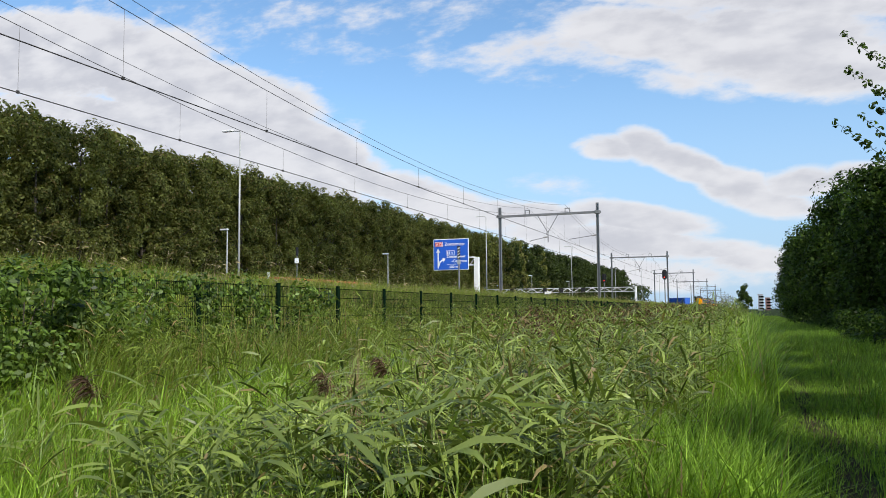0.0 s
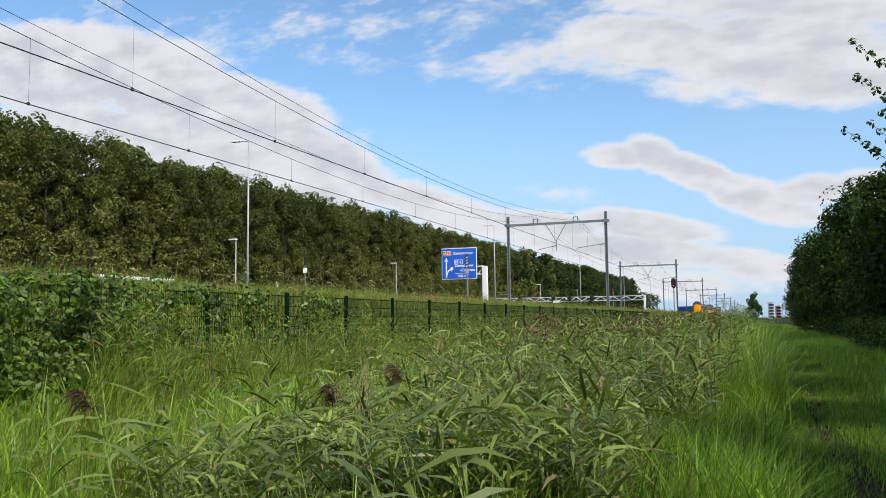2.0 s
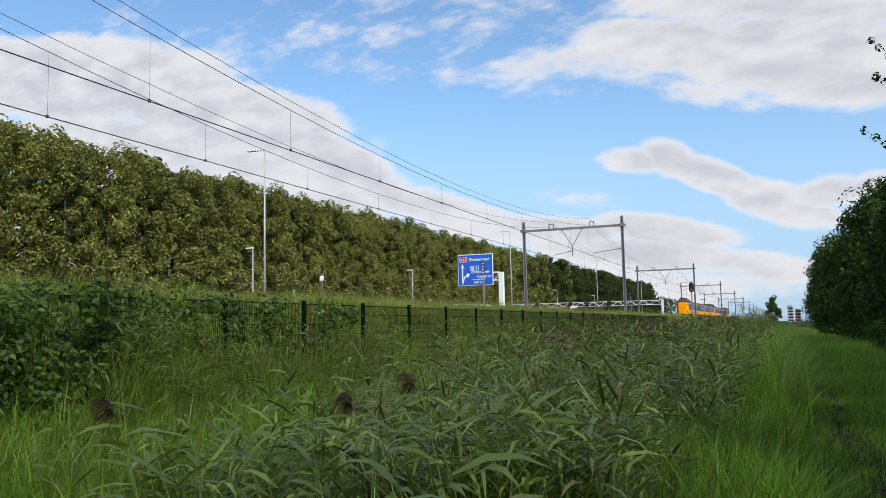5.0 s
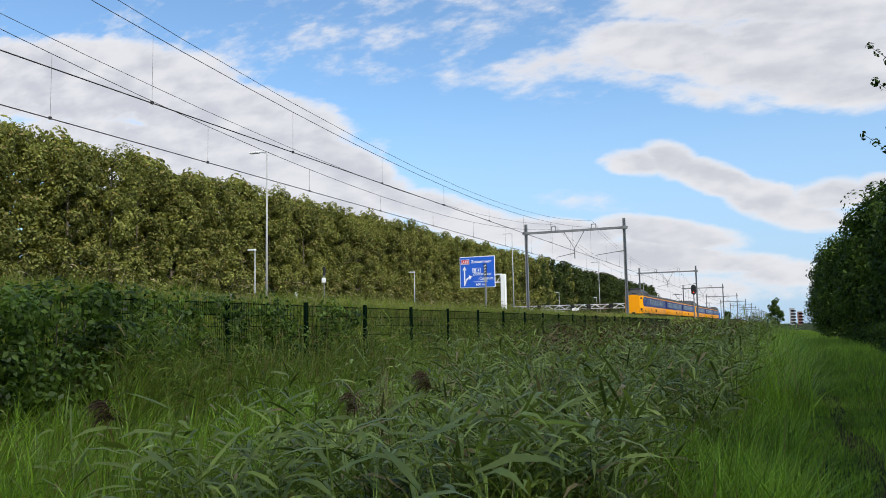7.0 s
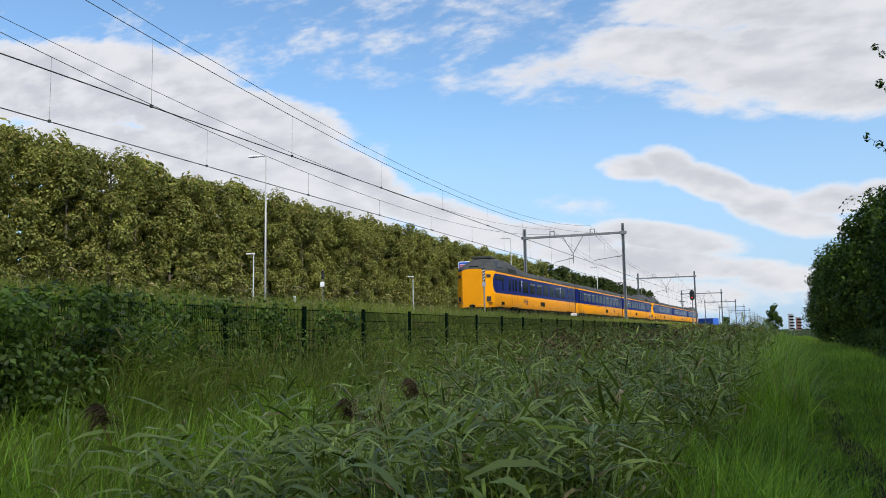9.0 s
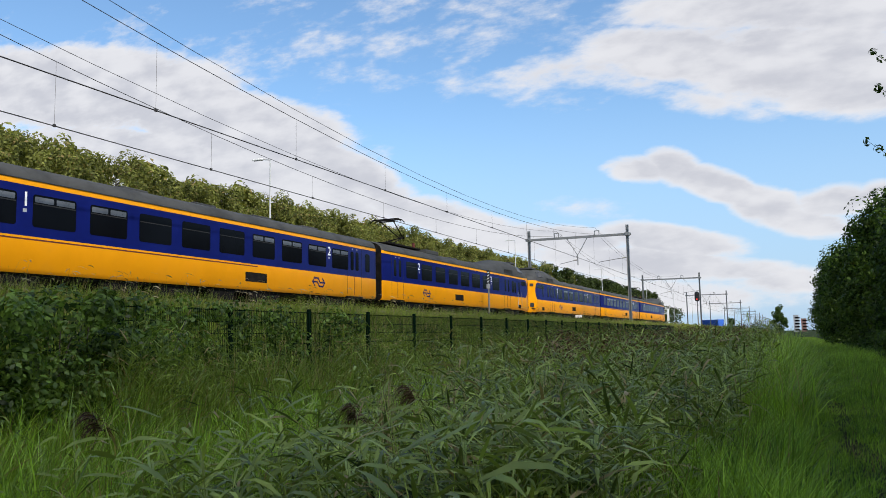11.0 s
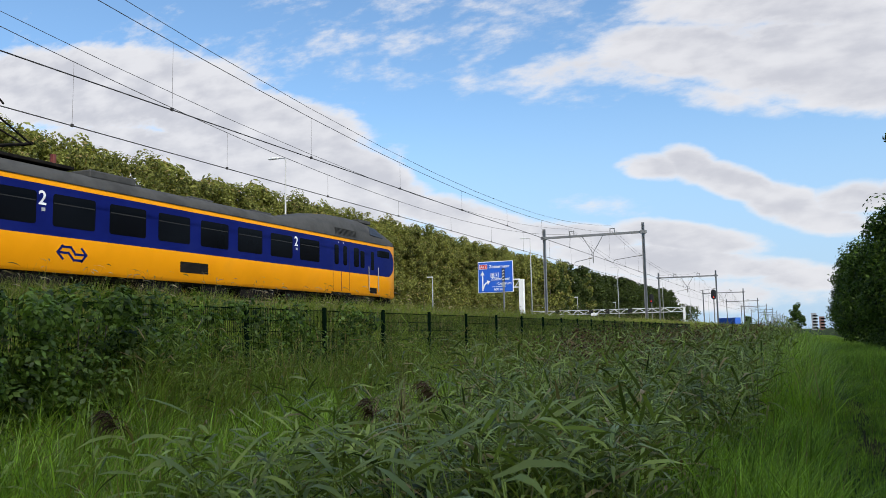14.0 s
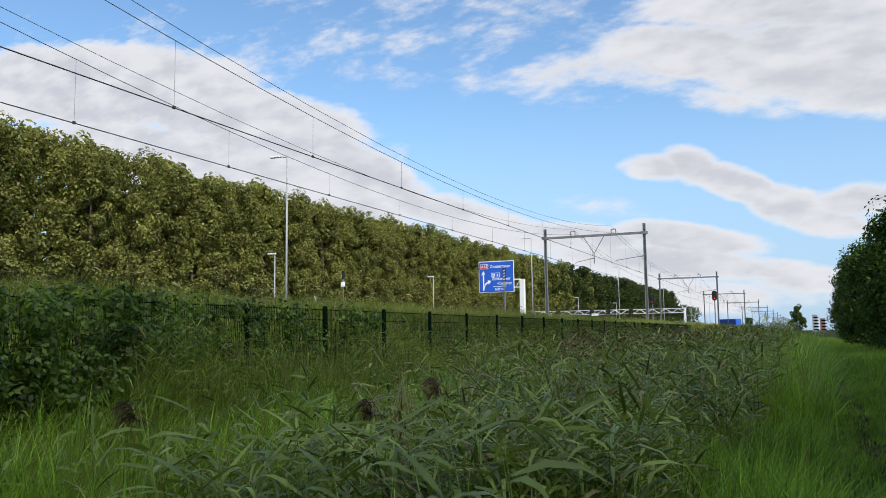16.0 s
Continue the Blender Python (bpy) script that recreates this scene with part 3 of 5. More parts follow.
def build_track_sign():
    t = tagged(empty("track_sign", pose(-18.55, 52.8, 0)), "black and white striped track sign on a dark post", "track sign")
    part("pole", rodded((0, 0, 2.4), (0, 0, EYE + 3.7), 0.06), M["steel"], t)
    part("board", boxed((-0.11, -0.05, EYE + 3.55), (0.11, -0.02, EYE + 4.45), 0.01), M["black"], t)
    for k in range(4):
        z = EYE + 3.62 + k * 0.2
        bm = bmesh.new()
        bm.faces.new([bm.verts.new(p) for p in ((-0.08, -0.06, z), (0.08, -0.06, z + 0.09), (0.08, -0.06, z + 0.15), (-0.08, -0.06, z + 0.06))])
        part("stripe", bm, M["sign_white"], t)
    part("plate", boxed((-0.13, -0.06, EYE + 3.2), (0.13, -0.03, EYE + 3.5), 0.01), M["far_wall"], t)
    m = tagged(empty("distance_post", pose(-18.55, 79, 0)), "low white distance plate beside the track", "distance post")
    part("pole", rodded((0, 0, 2.4), (0, 0, 3.3), 0.04), M["steel"], m)
    part("plate", boxed((-0.32, -0.03, 3.2), (0.32, 0.0, 3.45), 0.02), M["sign_white"], m)
    k = tagged(empty("kilometre_sign", pose(-27.5, 46.5, 0)), "small white plate on a thin grey post in the verge", "kilometre sign")
    part("pole", rodded((0, 0, 1.4), (0, 0, 5.85), 0.035), M["steel"], k)
    part("plate", boxed((-0.15, -0.06, 4.8), (0.15, -0.03, 5.12), 0.02), M["sign_white"], k)
    # plain dark box above the plate
    part("lamp_box", boxed((-0.08, -0.06, 5.3), (0.08, 0.06, 5.85), 0.02), M["black"], k)
    w = empty("marker_post", pose(-25.5, 40, 0))
    tagged(w, "thin white wooden marker post in the verge", "marker post", "marker posts")
    part("post", boxed((-0.05, -0.05, 1.5), (0.05, 0.05, 3.9), 0.01), M["white_paint"], w)
    for x, y in ((-29, 31), (-29, 36.5), (-29, 62), (-29, 85)):
        copy_thing(w, pose(x, y, 0))


build_track_sign()


# ---- train ----
HALF = 1.38
Z_LOW, Z_MID, Z_BLUE, Z_TOP = RAIL + 0.88, RAIL + 1.78, RAIL + 3.20, RAIL + 3.36


def loft(sections, name):
    """A car body from sections: s, half width, roof rise, lower edge."""
    v, f, idx = [], [], []
    n = None
    for s, w, h, zl in sections:
        half = [(w * 0.93, zl - 0.12), (w, zl), (w, Z_MID), (w, Z_BLUE), (w, Z_TOP), (w * 0.95, Z_TOP + 0.36 * h), (w * 0.80, Z_TOP + 0.68 * h), (w * 0.5, Z_TOP + 0.92 * h), (0, Z_TOP + h)]
        ring = [(-x, z) for x, z in half] + [(x, z) for x, z in reversed(half[:-1])]
        n = len(ring)
        v += [(x, s, z) for x, z in ring]
    mats = [1, 1, 2, 1, 3, 3, 3, 3]
    mats = mats + mats[::-1]
    for k in range(len(sections) - 1):
        s0 = sections[k][0]
        s1 = sections[k + 1][0]
        for j in range(n - 1):
            a = k * n + j
            f.append([a, a + 1, a + n + 1, a + n])
            m = mats[j]
            if m == 2 and not (BLUE_FROM <= (s0 + s1) / 2 <= BLUE_TO):
                m = 1
            idx.append(m)
    return v, f, idx, n


BLUE_FROM, BLUE_TO = 1.15, 99


def side_plate(bm, s0, s1, z0, z1, r, side, proud, seg=5):
    """A plate with rounded corners on the car's side."""
    pts = []
    for cs, cz, a0 in ((s1 - r, z1 - r, 0), (s0 + r, z1 - r, 90), (s0 + r, z0 + r, 180), (s1 - r, z0 + r, 270)):
        for k in range(seg + 1):
            a = radians(a0 + 90 * k / seg)
            pts.append((cs + r * math.cos(a), cz + r * math.sin(a)))
    x = side * (HALF + proud)
    front = [bm.verts.new((x, s, z)) for s, z in pts]
    back = [bm.verts.new((side * (HALF - 0.01), s, z)) for s, z in pts]
    bm.faces.new(front if side < 0 else front[::-1])
    for i in range(len(pts)):
        j = (i + 1) % len(pts)
        bm.faces.new((front[i], front[j], back[j], back[i]) if side > 0 else (front[j], front[i], back[i], back[j]))
    return bm


def build_bogie(parent, s):
    bm = box(bmesh.new(), (-1.15, s - 1.75, RAIL + 0.42), (1.15, s + 1.75, RAIL + 0.62), 0.04)
    for x in (-1.12, 1.12):
        box(bm, (x - 0.08, s - 1.9, RAIL + 0.35), (x + 0.08, s + 1.9, RAIL + 0.7), 0.03)
        for d in (-1.25, 1.25):
            box(bm, (x - 0.14, s + d - 0.22, RAIL + 0.28), (x + 0.14, s + d + 0.22, RAIL + 0.66), 0.05)
    b = part("bogie", bm, M["underframe"], parent)
    for d in (-1.25, 1.25):
        bm = rod(bmesh.new(), (-0.83, s + d, RAIL + 0.46), (-0.70, s + d, RAIL + 0.46), 0.46, seg=24)
        rod(bm, (0.70, s + d, RAIL + 0.46), (0.83, s + d, RAIL + 0.46), 0.46, seg=24)
        rod(bm, (-0.8, s + d, RAIL + 0.46), (0.8, s + d, RAIL + 0.46), 0.08, seg=8)
        part("wheelset", bm, M["underframe"], b)


def build_car(cab, length, pantograph=False):
    """A carriage, its cab or open end at local y = 0, running along +y."""
    car = empty("train_carriage")
    if cab:
        secs = [(0.0, 0.84, 0.16, Z_LOW - 0.05), (0.06, 0.93, 0.24, Z_LOW - 0.08), (0.42, 1.36, 0.55, Z_LOW - 0.08), (1.15, HALF, 0.86, Z_LOW - 0.04), (1.9, HALF, 1.08, Z_LOW),
                (3.0, HALF, 1.20, Z_LOW), (4.6, HALF, 1.21, Z_LOW), (6.0, HALF, 1.16, Z_LOW), (7.2, HALF, 1.02, Z_LOW), (8.6, HALF, 0.76, Z_LOW), (9.6, HALF, 0.55, Z_LOW)]
        secs += [(length - 0.35, HALF, 0.55, Z_LOW), (length - 0.2, HALF - 0.06, 0.5, Z_LOW)]
    else:
        secs = [(0.2, HALF - 0.06, 0.5, Z_LOW), (0.35, HALF, 0.55, Z_LOW), (length / 2, HALF, 0.55, Z_LOW), (length - 0.35, HALF, 0.55, Z_LOW), (length - 0.2, HALF - 0.06, 0.5, Z_LOW)]
    global BLUE_FROM
    BLUE_FROM = 1.15 if cab else 0
    v, f, idx, n = loft(secs, "body")
    me = mesh_from("body", v, f, [M["underframe"], M["train_yellow"], M["train_blue"], M["train_roof"]], idx)
    bm = bmesh.new()
    bm.from_mesh(me)
    bm.verts.ensure_lookup_table()
    for ring in ([bm.verts[k] for k in range(n)], [bm.verts[len(v) - n + k] for k in range(n)]):
        face = bm.faces.new(ring)
        face.material_index = 1 if (cab and ring[0].co.y < 0.1) else 0
    bmesh.ops.recalc_face_normals(bm, faces=bm.faces)
    bm.to_mesh(me)
    bm.free()
    body = part("body", me, None, car, "yellow and blue steel body with a grey roof")
    sides = (-1, 1)
    # the rounded head of the blue band
    if cab:
        for sd in sides:
            bm = bmesh.new()
            cz, rz, rs = (Z_MID + Z_BLUE) / 2, (Z_BLUE - Z_MID) / 2, 0.72
            pts = [(1.16 + 0.02, cz + rz)] + [(1.18 - rs * math.cos(a), cz + rz * math.sin(a)) for a in np.linspace(math.pi / 2, -math.pi / 2, 17)] + [(1.18, cz - rz)]

            def wide(s):
                return float(np.interp(s, (0.42, 1.15, 2), (1.36, HALF, HALF))) + 0.004
            vs = [bm.verts.new((sd * wide(s), s, z)) for s, z in pts[1:-1]]
            face = bm.faces.new(vs)
            bmesh.ops.recalc_face_normals(bm, faces=bm.faces)
            if face.normal.x * sd < 0:
                face.normal_flip()
            part("band_head", bm, M["train_blue"], car, "rounded dark blue end of the band")
            bm = side_plate(bmesh.new(), 0.95, 2.25, Z_MID + 0.95, Z_MID + 1.25, 0.05, sd, 0.006)
            part("cab_glass", bm, M["window"], car)
            bm = side_plate(bmesh.new(), 2.6, 2.9, Z_MID + 0.25, Z_MID + 1.15, 0.08, sd, 0.006)
            part("cab_door_window", bm, M["window"], car)
            if sd < 0:
                part("cab_door_leaf", side_plate(bmesh.new(), 2.32, 3.1, Z_LOW + 0.3, Z_MID - 0.02, 0.02, sd, 0.008), M["train_yellow"], car)
                part("corridor_window", side_plate(bmesh.new(), 3.55, 3.95, Z_MID + 0.3, Z_MID + 1.1, 0.08, sd, 0.006), M["window"], car)
            for s in (2.22, 3.2) if sd < 0 else ():
                bm = rodded((sd * (HALF + 0.05), s, Z_MID - 0.8), (sd * (HALF + 0.05), s, Z_MID + 0.4), 0.018, seg=6)
                part("grab_rail", bm, M["grey_paint"], car, "pale steel grab rail")
            # flat dark plate in place of a cut-out step recess
            bm = side_plate(bmesh.new(), 2.35, 3.05, Z_LOW + 0.01, Z_LOW + 0.28, 0.02, sd, 0.010)
            part("step_recess", bm, M["underframe"], car)
            # lights on the bevelled corners
            for z, hgt in ((Z_BLUE - 0.22, 0.11), (Z_LOW + 0.42, 0.18)):
                bm = bmesh.new()
                p0, p1 = Vector((sd * 0.99, 0.105, 0)), Vector((sd * 1.24, 0.315, 0))
                nrm = Vector((sd * 0.65, -0.76, 0)) * 0.02
                q = [p0 + nrm, p1 + nrm]
                vs = [bm.verts.new((q[0].x, q[0].y, z - hgt)), bm.verts.new((q[1].x, q[1].y, z - hgt)), bm.verts.new((q[1].x, q[1].y, z + hgt)), bm.verts.new((q[0].x, q[0].y, z + hgt))]
                bm.faces.new(vs)
                r = bmesh.ops.extrude_face_region(bm, geom=list(bm.faces))
                for e in r["geom"]:
                    if isinstance(e, bmesh.types.BMVert):
                        e.co += nrm
                bmesh.ops.recalc_face_normals(bm, faces=bm.faces)
                part("lamp_cluster", bm, M["black"], car, "dark head and tail lamp cluster")
            bm = boxed((sd * 1.18 - 0.2, 0.18, Z_LOW + 0.1), (sd * 1.18 + 0.2, 0.36, Z_LOW + 0.16), 0.01)
            part("lamp_ledge", bm, M["black"], car)
        # raised driver's cab: windscreen band, louvres, apron and coupler
        bm = bmesh.new()
        lo = [bm.verts.new((x * 1.02, 0.42 + 0.25 * abs(x), Z_TOP + 0.42 - 0.16 * abs(x))) for x in (-0.95, -0.45, 0.45, 0.95)]
        hi = [bm.verts.new((x * 0.92, 1.62 + 0.25 * abs(x), Z_TOP + 1.02 - 0.16 * abs(x))) for x in (-0.95, -0.45, 0.45, 0.95)]
        for k in range(3):
            bm.faces.new((lo[k], lo[k + 1], hi[k + 1], hi[k]))
        bmesh.ops.solidify(bm, geom=list(bm.faces), thickness=-0.05)
        part("windscreen", bm, M["screen"], car, "dark raked windscreen of the raised cab")
        for sd in sides:
            bm = bmesh.new()
            q = [(1.30, 1.5, 0.34), (1.33, 2.9, 0.40), (1.04, 2.6, 0.86), (1.02, 1.75, 0.80)]
            bm.faces.new([bm.verts.new((sd * (x + 0.03), s, Z_TOP + z)) for x, s, z in q])
            bmesh.ops.recalc_face_normals(bm, faces=bm.faces)
            bmesh.ops.solidify(bm, geom=list(bm.faces), thickness=0.03)
            part("cab_side_window", bm, M["screen"], car)
            for k in range(7):
                z = Z_TOP + 0.05 + k * 0.055
                bm = boxed((sd * 1.345 - 0.03, 4.3, z), (sd * 1.345 + 0.03, 6.2, z + 0.03))
                part("louvre", bm, M["train_roof"], car)
        part("cab_roof", boxed((-0.75, 1.75, Z_TOP + 1.06), (0.75, 3.0, Z_TOP + 1.22), 0.03), M["train_roof"], car)
        bm = boxed((-1.05, 0.25, RAIL + 0.18), (1.05, 1.1, RAIL + 0.80), 0.08)
        part("apron", bm, M["underframe"], car, "dusty black snow plough apron")
        bm = rod(bmesh.new(), (0, -0.25, RAIL + 0.7), (0, 0.6, RAIL + 0.7), 0.12)
        box(bm, (-0.2, -0.35, RAIL + 0.5), (0.2, -0.1, RAIL + 0.9), 0.04)
        part("coupler", bm, M["underframe"], car)
        part("gangway_seam", boxed((-0.855, -0.012, Z_LOW), (-0.84, 0.02, Z_BLUE)), M["rubber"], car)
        part("gangway_seam", boxed((0.84, -0.012, Z_LOW), (0.855, 0.02, Z_BLUE)), M["rubber"], car)
        part("destination_box", boxed((-0.35, 0.12, Z_TOP + 0.14), (0.35, 0.3, Z_TOP + 0.36), 0.02), M["window"], car)
    for sd in sides:
        # windows, narrow door and cab lights, seams, digits, emblem, grille: where they begin along the carriage
        if not cab:
            glazed = [3.55 + 2.05 * k for k in range(10)]
            narrow = [(1.93, 0.35), (2.70, 0.36), (23.75, 0.3), (24.25, 0.3), (25.25, 0.46)]
            doors, digits, mark, vent = (2.52, 24.14), ((5.22, "1"), (21.6, "2")), 20.3, 15.4
        elif sd > 0:
            glazed = [7.93 + 2.1 * k for k in range(7)]
            narrow = [(2.08, 1.05), (4.23, 0.48), (5.18, 0.35), (5.88, 0.40), (6.92, 0.5), (23.4, 0.34), (24.0, 0.34), (25.1, 0.46)]
            doors, digits, mark, vent = (5.72, 23.85), ((7.52, "2"), (20.1, "2")), 8.29, 13.2
        else:
            glazed = [7.58 + 2.07 * k for k in range(8)]
            narrow = [(0.97, 1.1), (4.10, 0.47), (5.22, 0.32), (5.95, 0.37), (24.25, 0.3), (24.85, 0.3)]
            doors, digits, mark, vent = (5.72, 24.7), ((9.22, "2"), (21.72, "2")), 20.3, 14.9
        for k, s in enumerate(glazed):
            w = part("window", side_plate(bmesh.new(), s, s + 1.52, RAIL + 2.06, RAIL + 2.98, 0.09, sd, 0.006), M["window"], car)
            part("vent_bar", boxed((sd * HALF - 0.012, s + 0.03, RAIL + 2.70), (sd * HALF + 0.012, s + 1.49, RAIL + 2.73)), M["rubber"], w)
            # flat paler plates across the tops of some windows
            if (not cab and k not in (3, 4, 5)) or (cab and sd > 0 and k in (1, 2, 5)):
                for b0, b1 in ((0.06, 0.70), (0.80, 1.46)):
                    part("top_light", side_plate(bmesh.new(), s + b0, s + b1, RAIL + 2.76, RAIL + 2.92, 0.03, sd, 0.009), M["far_glass"], w, "pale flat top light")
        for s, wide_by in narrow:
            low, high = (RAIL + 2.72, RAIL + 3.06) if wide_by > 1 else (RAIL + 2.08, RAIL + 2.98)
            part("narrow_window", side_plate(bmesh.new(), s, s + wide_by, low, high, 0.1, sd, 0.006), M["window"], car)
        for s in doors:
            part("door_seam", boxed((sd * HALF - 0.008, s - 0.02, Z_LOW + 0.02), (sd * HALF + 0.008, s + 0.02, Z_MID)), M["dark_red"], car)
            part("door_step", boxed((sd * (HALF - 0.05) - 0.1, s - 0.75, Z_LOW - 0.18), (sd * (HALF - 0.05) + 0.1, s + 0.75, Z_LOW - 0.06), 0.01), M["underframe"], car)
            for e in (-0.72, 0.72):
                part("door_edge", boxed((sd * HALF - 0.005, s + e - 0.01, Z_LOW + 0.02), (sd * HALF + 0.005, s + e + 0.01, Z_BLUE)), M["rubber"], car)
            for e in (-0.2, 0.24):
                part("door_lamp", boxed((sd * HALF - 0.01, s + e - 0.04, RAIL + 3.06), (sd * HALF + 0.012, s + e + 0.04, RAIL + 3.13), 0.005), M["far_wall"], car)
        if not cab:
            part("class_stripe", boxed((sd * HALF - 0.004, 3.6, Z_MID - 0.10), (sd * HALF + 0.005, 16.2, Z_MID - 0.06)), M["dark_red"], car, "thin dark line under the first class windows")
        part("grille", side_plate(bmesh.new(), vent, vent + 1.42, RAIL + 1.08, RAIL + 1.45, 0.03, sd, 0.006), M["underframe"], car, "dark ventilation grille")
        bm = bmesh.new()
        s0, zc = mark, RAIL + 1.34
        x = sd * (HALF + 0.003)
        # two parallel bent strokes, closed by an arrow head at each end
        strokes = [[(0.14, 0.17), (0.46, 0.17), (0.62, -0.02), (0.98, -0.02)], [(0.04, 0.0), (0.38, 0.0), (0.56, -0.19), (0.88, -0.19)],
                   [(0.17, 0.19), (0.0, 0.0), (0.17, -0.17)], [(0.85, 0.15), (1.02, -0.02), (0.85, -0.21)]]
        for pts in strokes:
            for (sa, za), (sb, zb) in zip(pts, pts[1:]):
                along = Vector((sb - sa, zb - za)).normalized() * 0.035
                q = [(sa - along.x - along.y, za - along.y + along.x), (sb + along.x - along.y, zb + along.y + along.x), (sb + along.x + along.y, zb + along.y - along.x), (sa - along.x + along.y, za - along.y - along.x)]
                bm.faces.new([bm.verts.new((x, s0 + (s if sd > 0 else 1.02 - s), zc + z)) for s, z in q])
        bmesh.ops.recalc_face_normals(bm, faces=bm.faces)
        bmesh.ops.solidify(bm, geom=list(bm.faces), thickness=0.004 * sd)
        part("emblem", bm, M["train_blue"], car, "dark blue double-arrow emblem")
        for s, words in digits:
            me = text_mesh(words, 0.56, M["sign_white"], "class_digit")
            part("class_digit", me, None, car, at=pose(sd * (HALF + 0.006), s if sd > 0 else s + 0.3, RAIL + 2.62, 90, 0, 90 if sd > 0 else -90))
            part("pictogram", boxed((sd * HALF - 0.005, s + 0.06, RAIL + 2.44), (sd * HALF + 0.006, s + 0.18, RAIL + 2.54)), M["far_wall"], car)
        part("gutter", boxed((sd * HALF - 0.03, 1.2 if cab else 0.4, Z_TOP - 0.01), (sd * HALF + 0.03, length - 0.4, Z_TOP + 0.03), 0.008), M["train_roof"], car)
    # underframe
    bm = box(bmesh.new(), (-1.2, 2.0, RAIL + 0.7), (1.2, length - 1, RAIL + 0.86))
    part("frame", bm, M["underframe"], car)
    for s, w in ((8.3, 1.6), (10.6, 2.2), (13.6, 1.4), (16.0, 2.0)):
        for sd in sides:
            part("equipment_box", boxed((sd * 0.85 - 0.33, s, RAIL + 0.30), (sd * 0.85 + 0.33, s + w, RAIL + 0.72), 0.04), M["underframe"], car)
    for s in (4.2, length - 4.0):
        build_bogie(car, s)
    # bellows between carriages
    part("gangway", boxed((-0.8, length - 0.25, RAIL + 0.95), (0.8, length + 0.25, RAIL + 3.5), 0.05), M["rubber"], car, "black rubber gangway bellows") if length < 27 or not cab else None
    for s in (9.8, 13.5, 17.2, 21.0):
        part("roof_vent", boxed((-0.45, s, Z_TOP + 0.50), (0.45, s + 1.3, Z_TOP + 0.64), 0.03), M["train_roof"], car)
    if pantograph:
        p = length - 4.2
        part("pantograph_base", boxed((-0.8, p - 2.2, Z_TOP + 0.56), (0.8, p + 2.2, Z_TOP + 0.66), 0.02), M["underframe"], car)
        ztop = EYE + 6.72 - 0.03
        lower = rod(bmesh.new(), (-0.45, p + 0.9, Z_TOP + 0.7), (-0.12, p - 1.2, Z_TOP + 1.25), 0.035)
        rod(lower, (0.45, p + 0.9, Z_TOP + 0.7), (0.12, p - 1.2, Z_TOP + 1.25), 0.035)
        rod(lower, (-0.2, p - 1.2, Z_TOP + 1.25), (0.2, p - 1.2, Z_TOP + 1.25), 0.05)
        pan = part("pantograph", lower, M["underframe"], car, "raised black single-arm pantograph")
        upper = rod(bmesh.new(), (-0.12, p - 1.2, Z_TOP + 1.25), (-0.4, p + 0.6, ztop - 0.14), 0.03)
        rod(upper, (0.12, p - 1.2, Z_TOP + 1.25), (0.4, p + 0.6, ztop - 0.14), 0.03)
        rod(upper, (-0.5, p + 0.6, ztop - 0.14), (0.5, p + 0.6, ztop - 0.14), 0.035)
        part("upper_arm", upper, M["underframe"], pan)
        for dy in (-0.22, 0.22):
            bow = rod(bmesh.new(), (-0.8, p + 0.6 + dy, ztop - 0.03), (0.8, p + 0.6 + dy, ztop - 0.03), 0.035)
            for e in (-1, 1):
                rod(bow, (0.8 * e, p + 0.6 + dy, ztop - 0.03), (0.97 * e, p + 0.6 + dy, ztop - 0.2), 0.028)
            part("contact_strip", bow, M["underframe"], pan)
        part("roof_box", boxed((-1.0, p - 4.5, Z_TOP + 0.40), (1.0, p - 2.6, Z_TOP + 0.66), 0.05), M["train_roof"], car)
        for x in (-0.6, 0.6):
            part("insulator", rodded((x, p - 1.6, Z_TOP + 0.66), (x, p - 1.6, Z_TOP + 0.95), 0.09), M["dark_red"], car)
    return car


CAR = 26.7
cab_car = build_car(True, CAR)
mid_car = build_car(False, CAR)
pan_car = build_car(True, CAR, pantograph=True)
for ob, lab in ((cab_car, "yellow and blue intercity driving carriage with raised grey cab"), (mid_car, "yellow and blue intercity middle carriage with dark windows"),
                (pan_car, "yellow and blue intercity driving carriage with raised pantograph")):
    tagged(ob, lab, "train carriage", "coupled train carriages")
UNIT = 81.75
# each carriage: its distance behind the front of the train, and whether it is turned round
TRAIN = [(cab_car, 0.0, False), (mid_car, CAR, False), (pan_car, 3 * CAR + 0.25, True)]
for src, off, back in list(TRAIN):
    TRAIN.append((copy_thing(src, Matrix()), off + UNIT, back))
# where the front of the train is, second by second
FRONT = [(0, 369.6), (2, 300.2), (4, 230.6), (6.5, 143.3), (7.75, 99.7), (9, 56.1), (10.25, 11.3), (11.5, -34.4), (12.5, -70.75), (13.5, -106.2), (14.5, -142.0), (16, -196.2)]


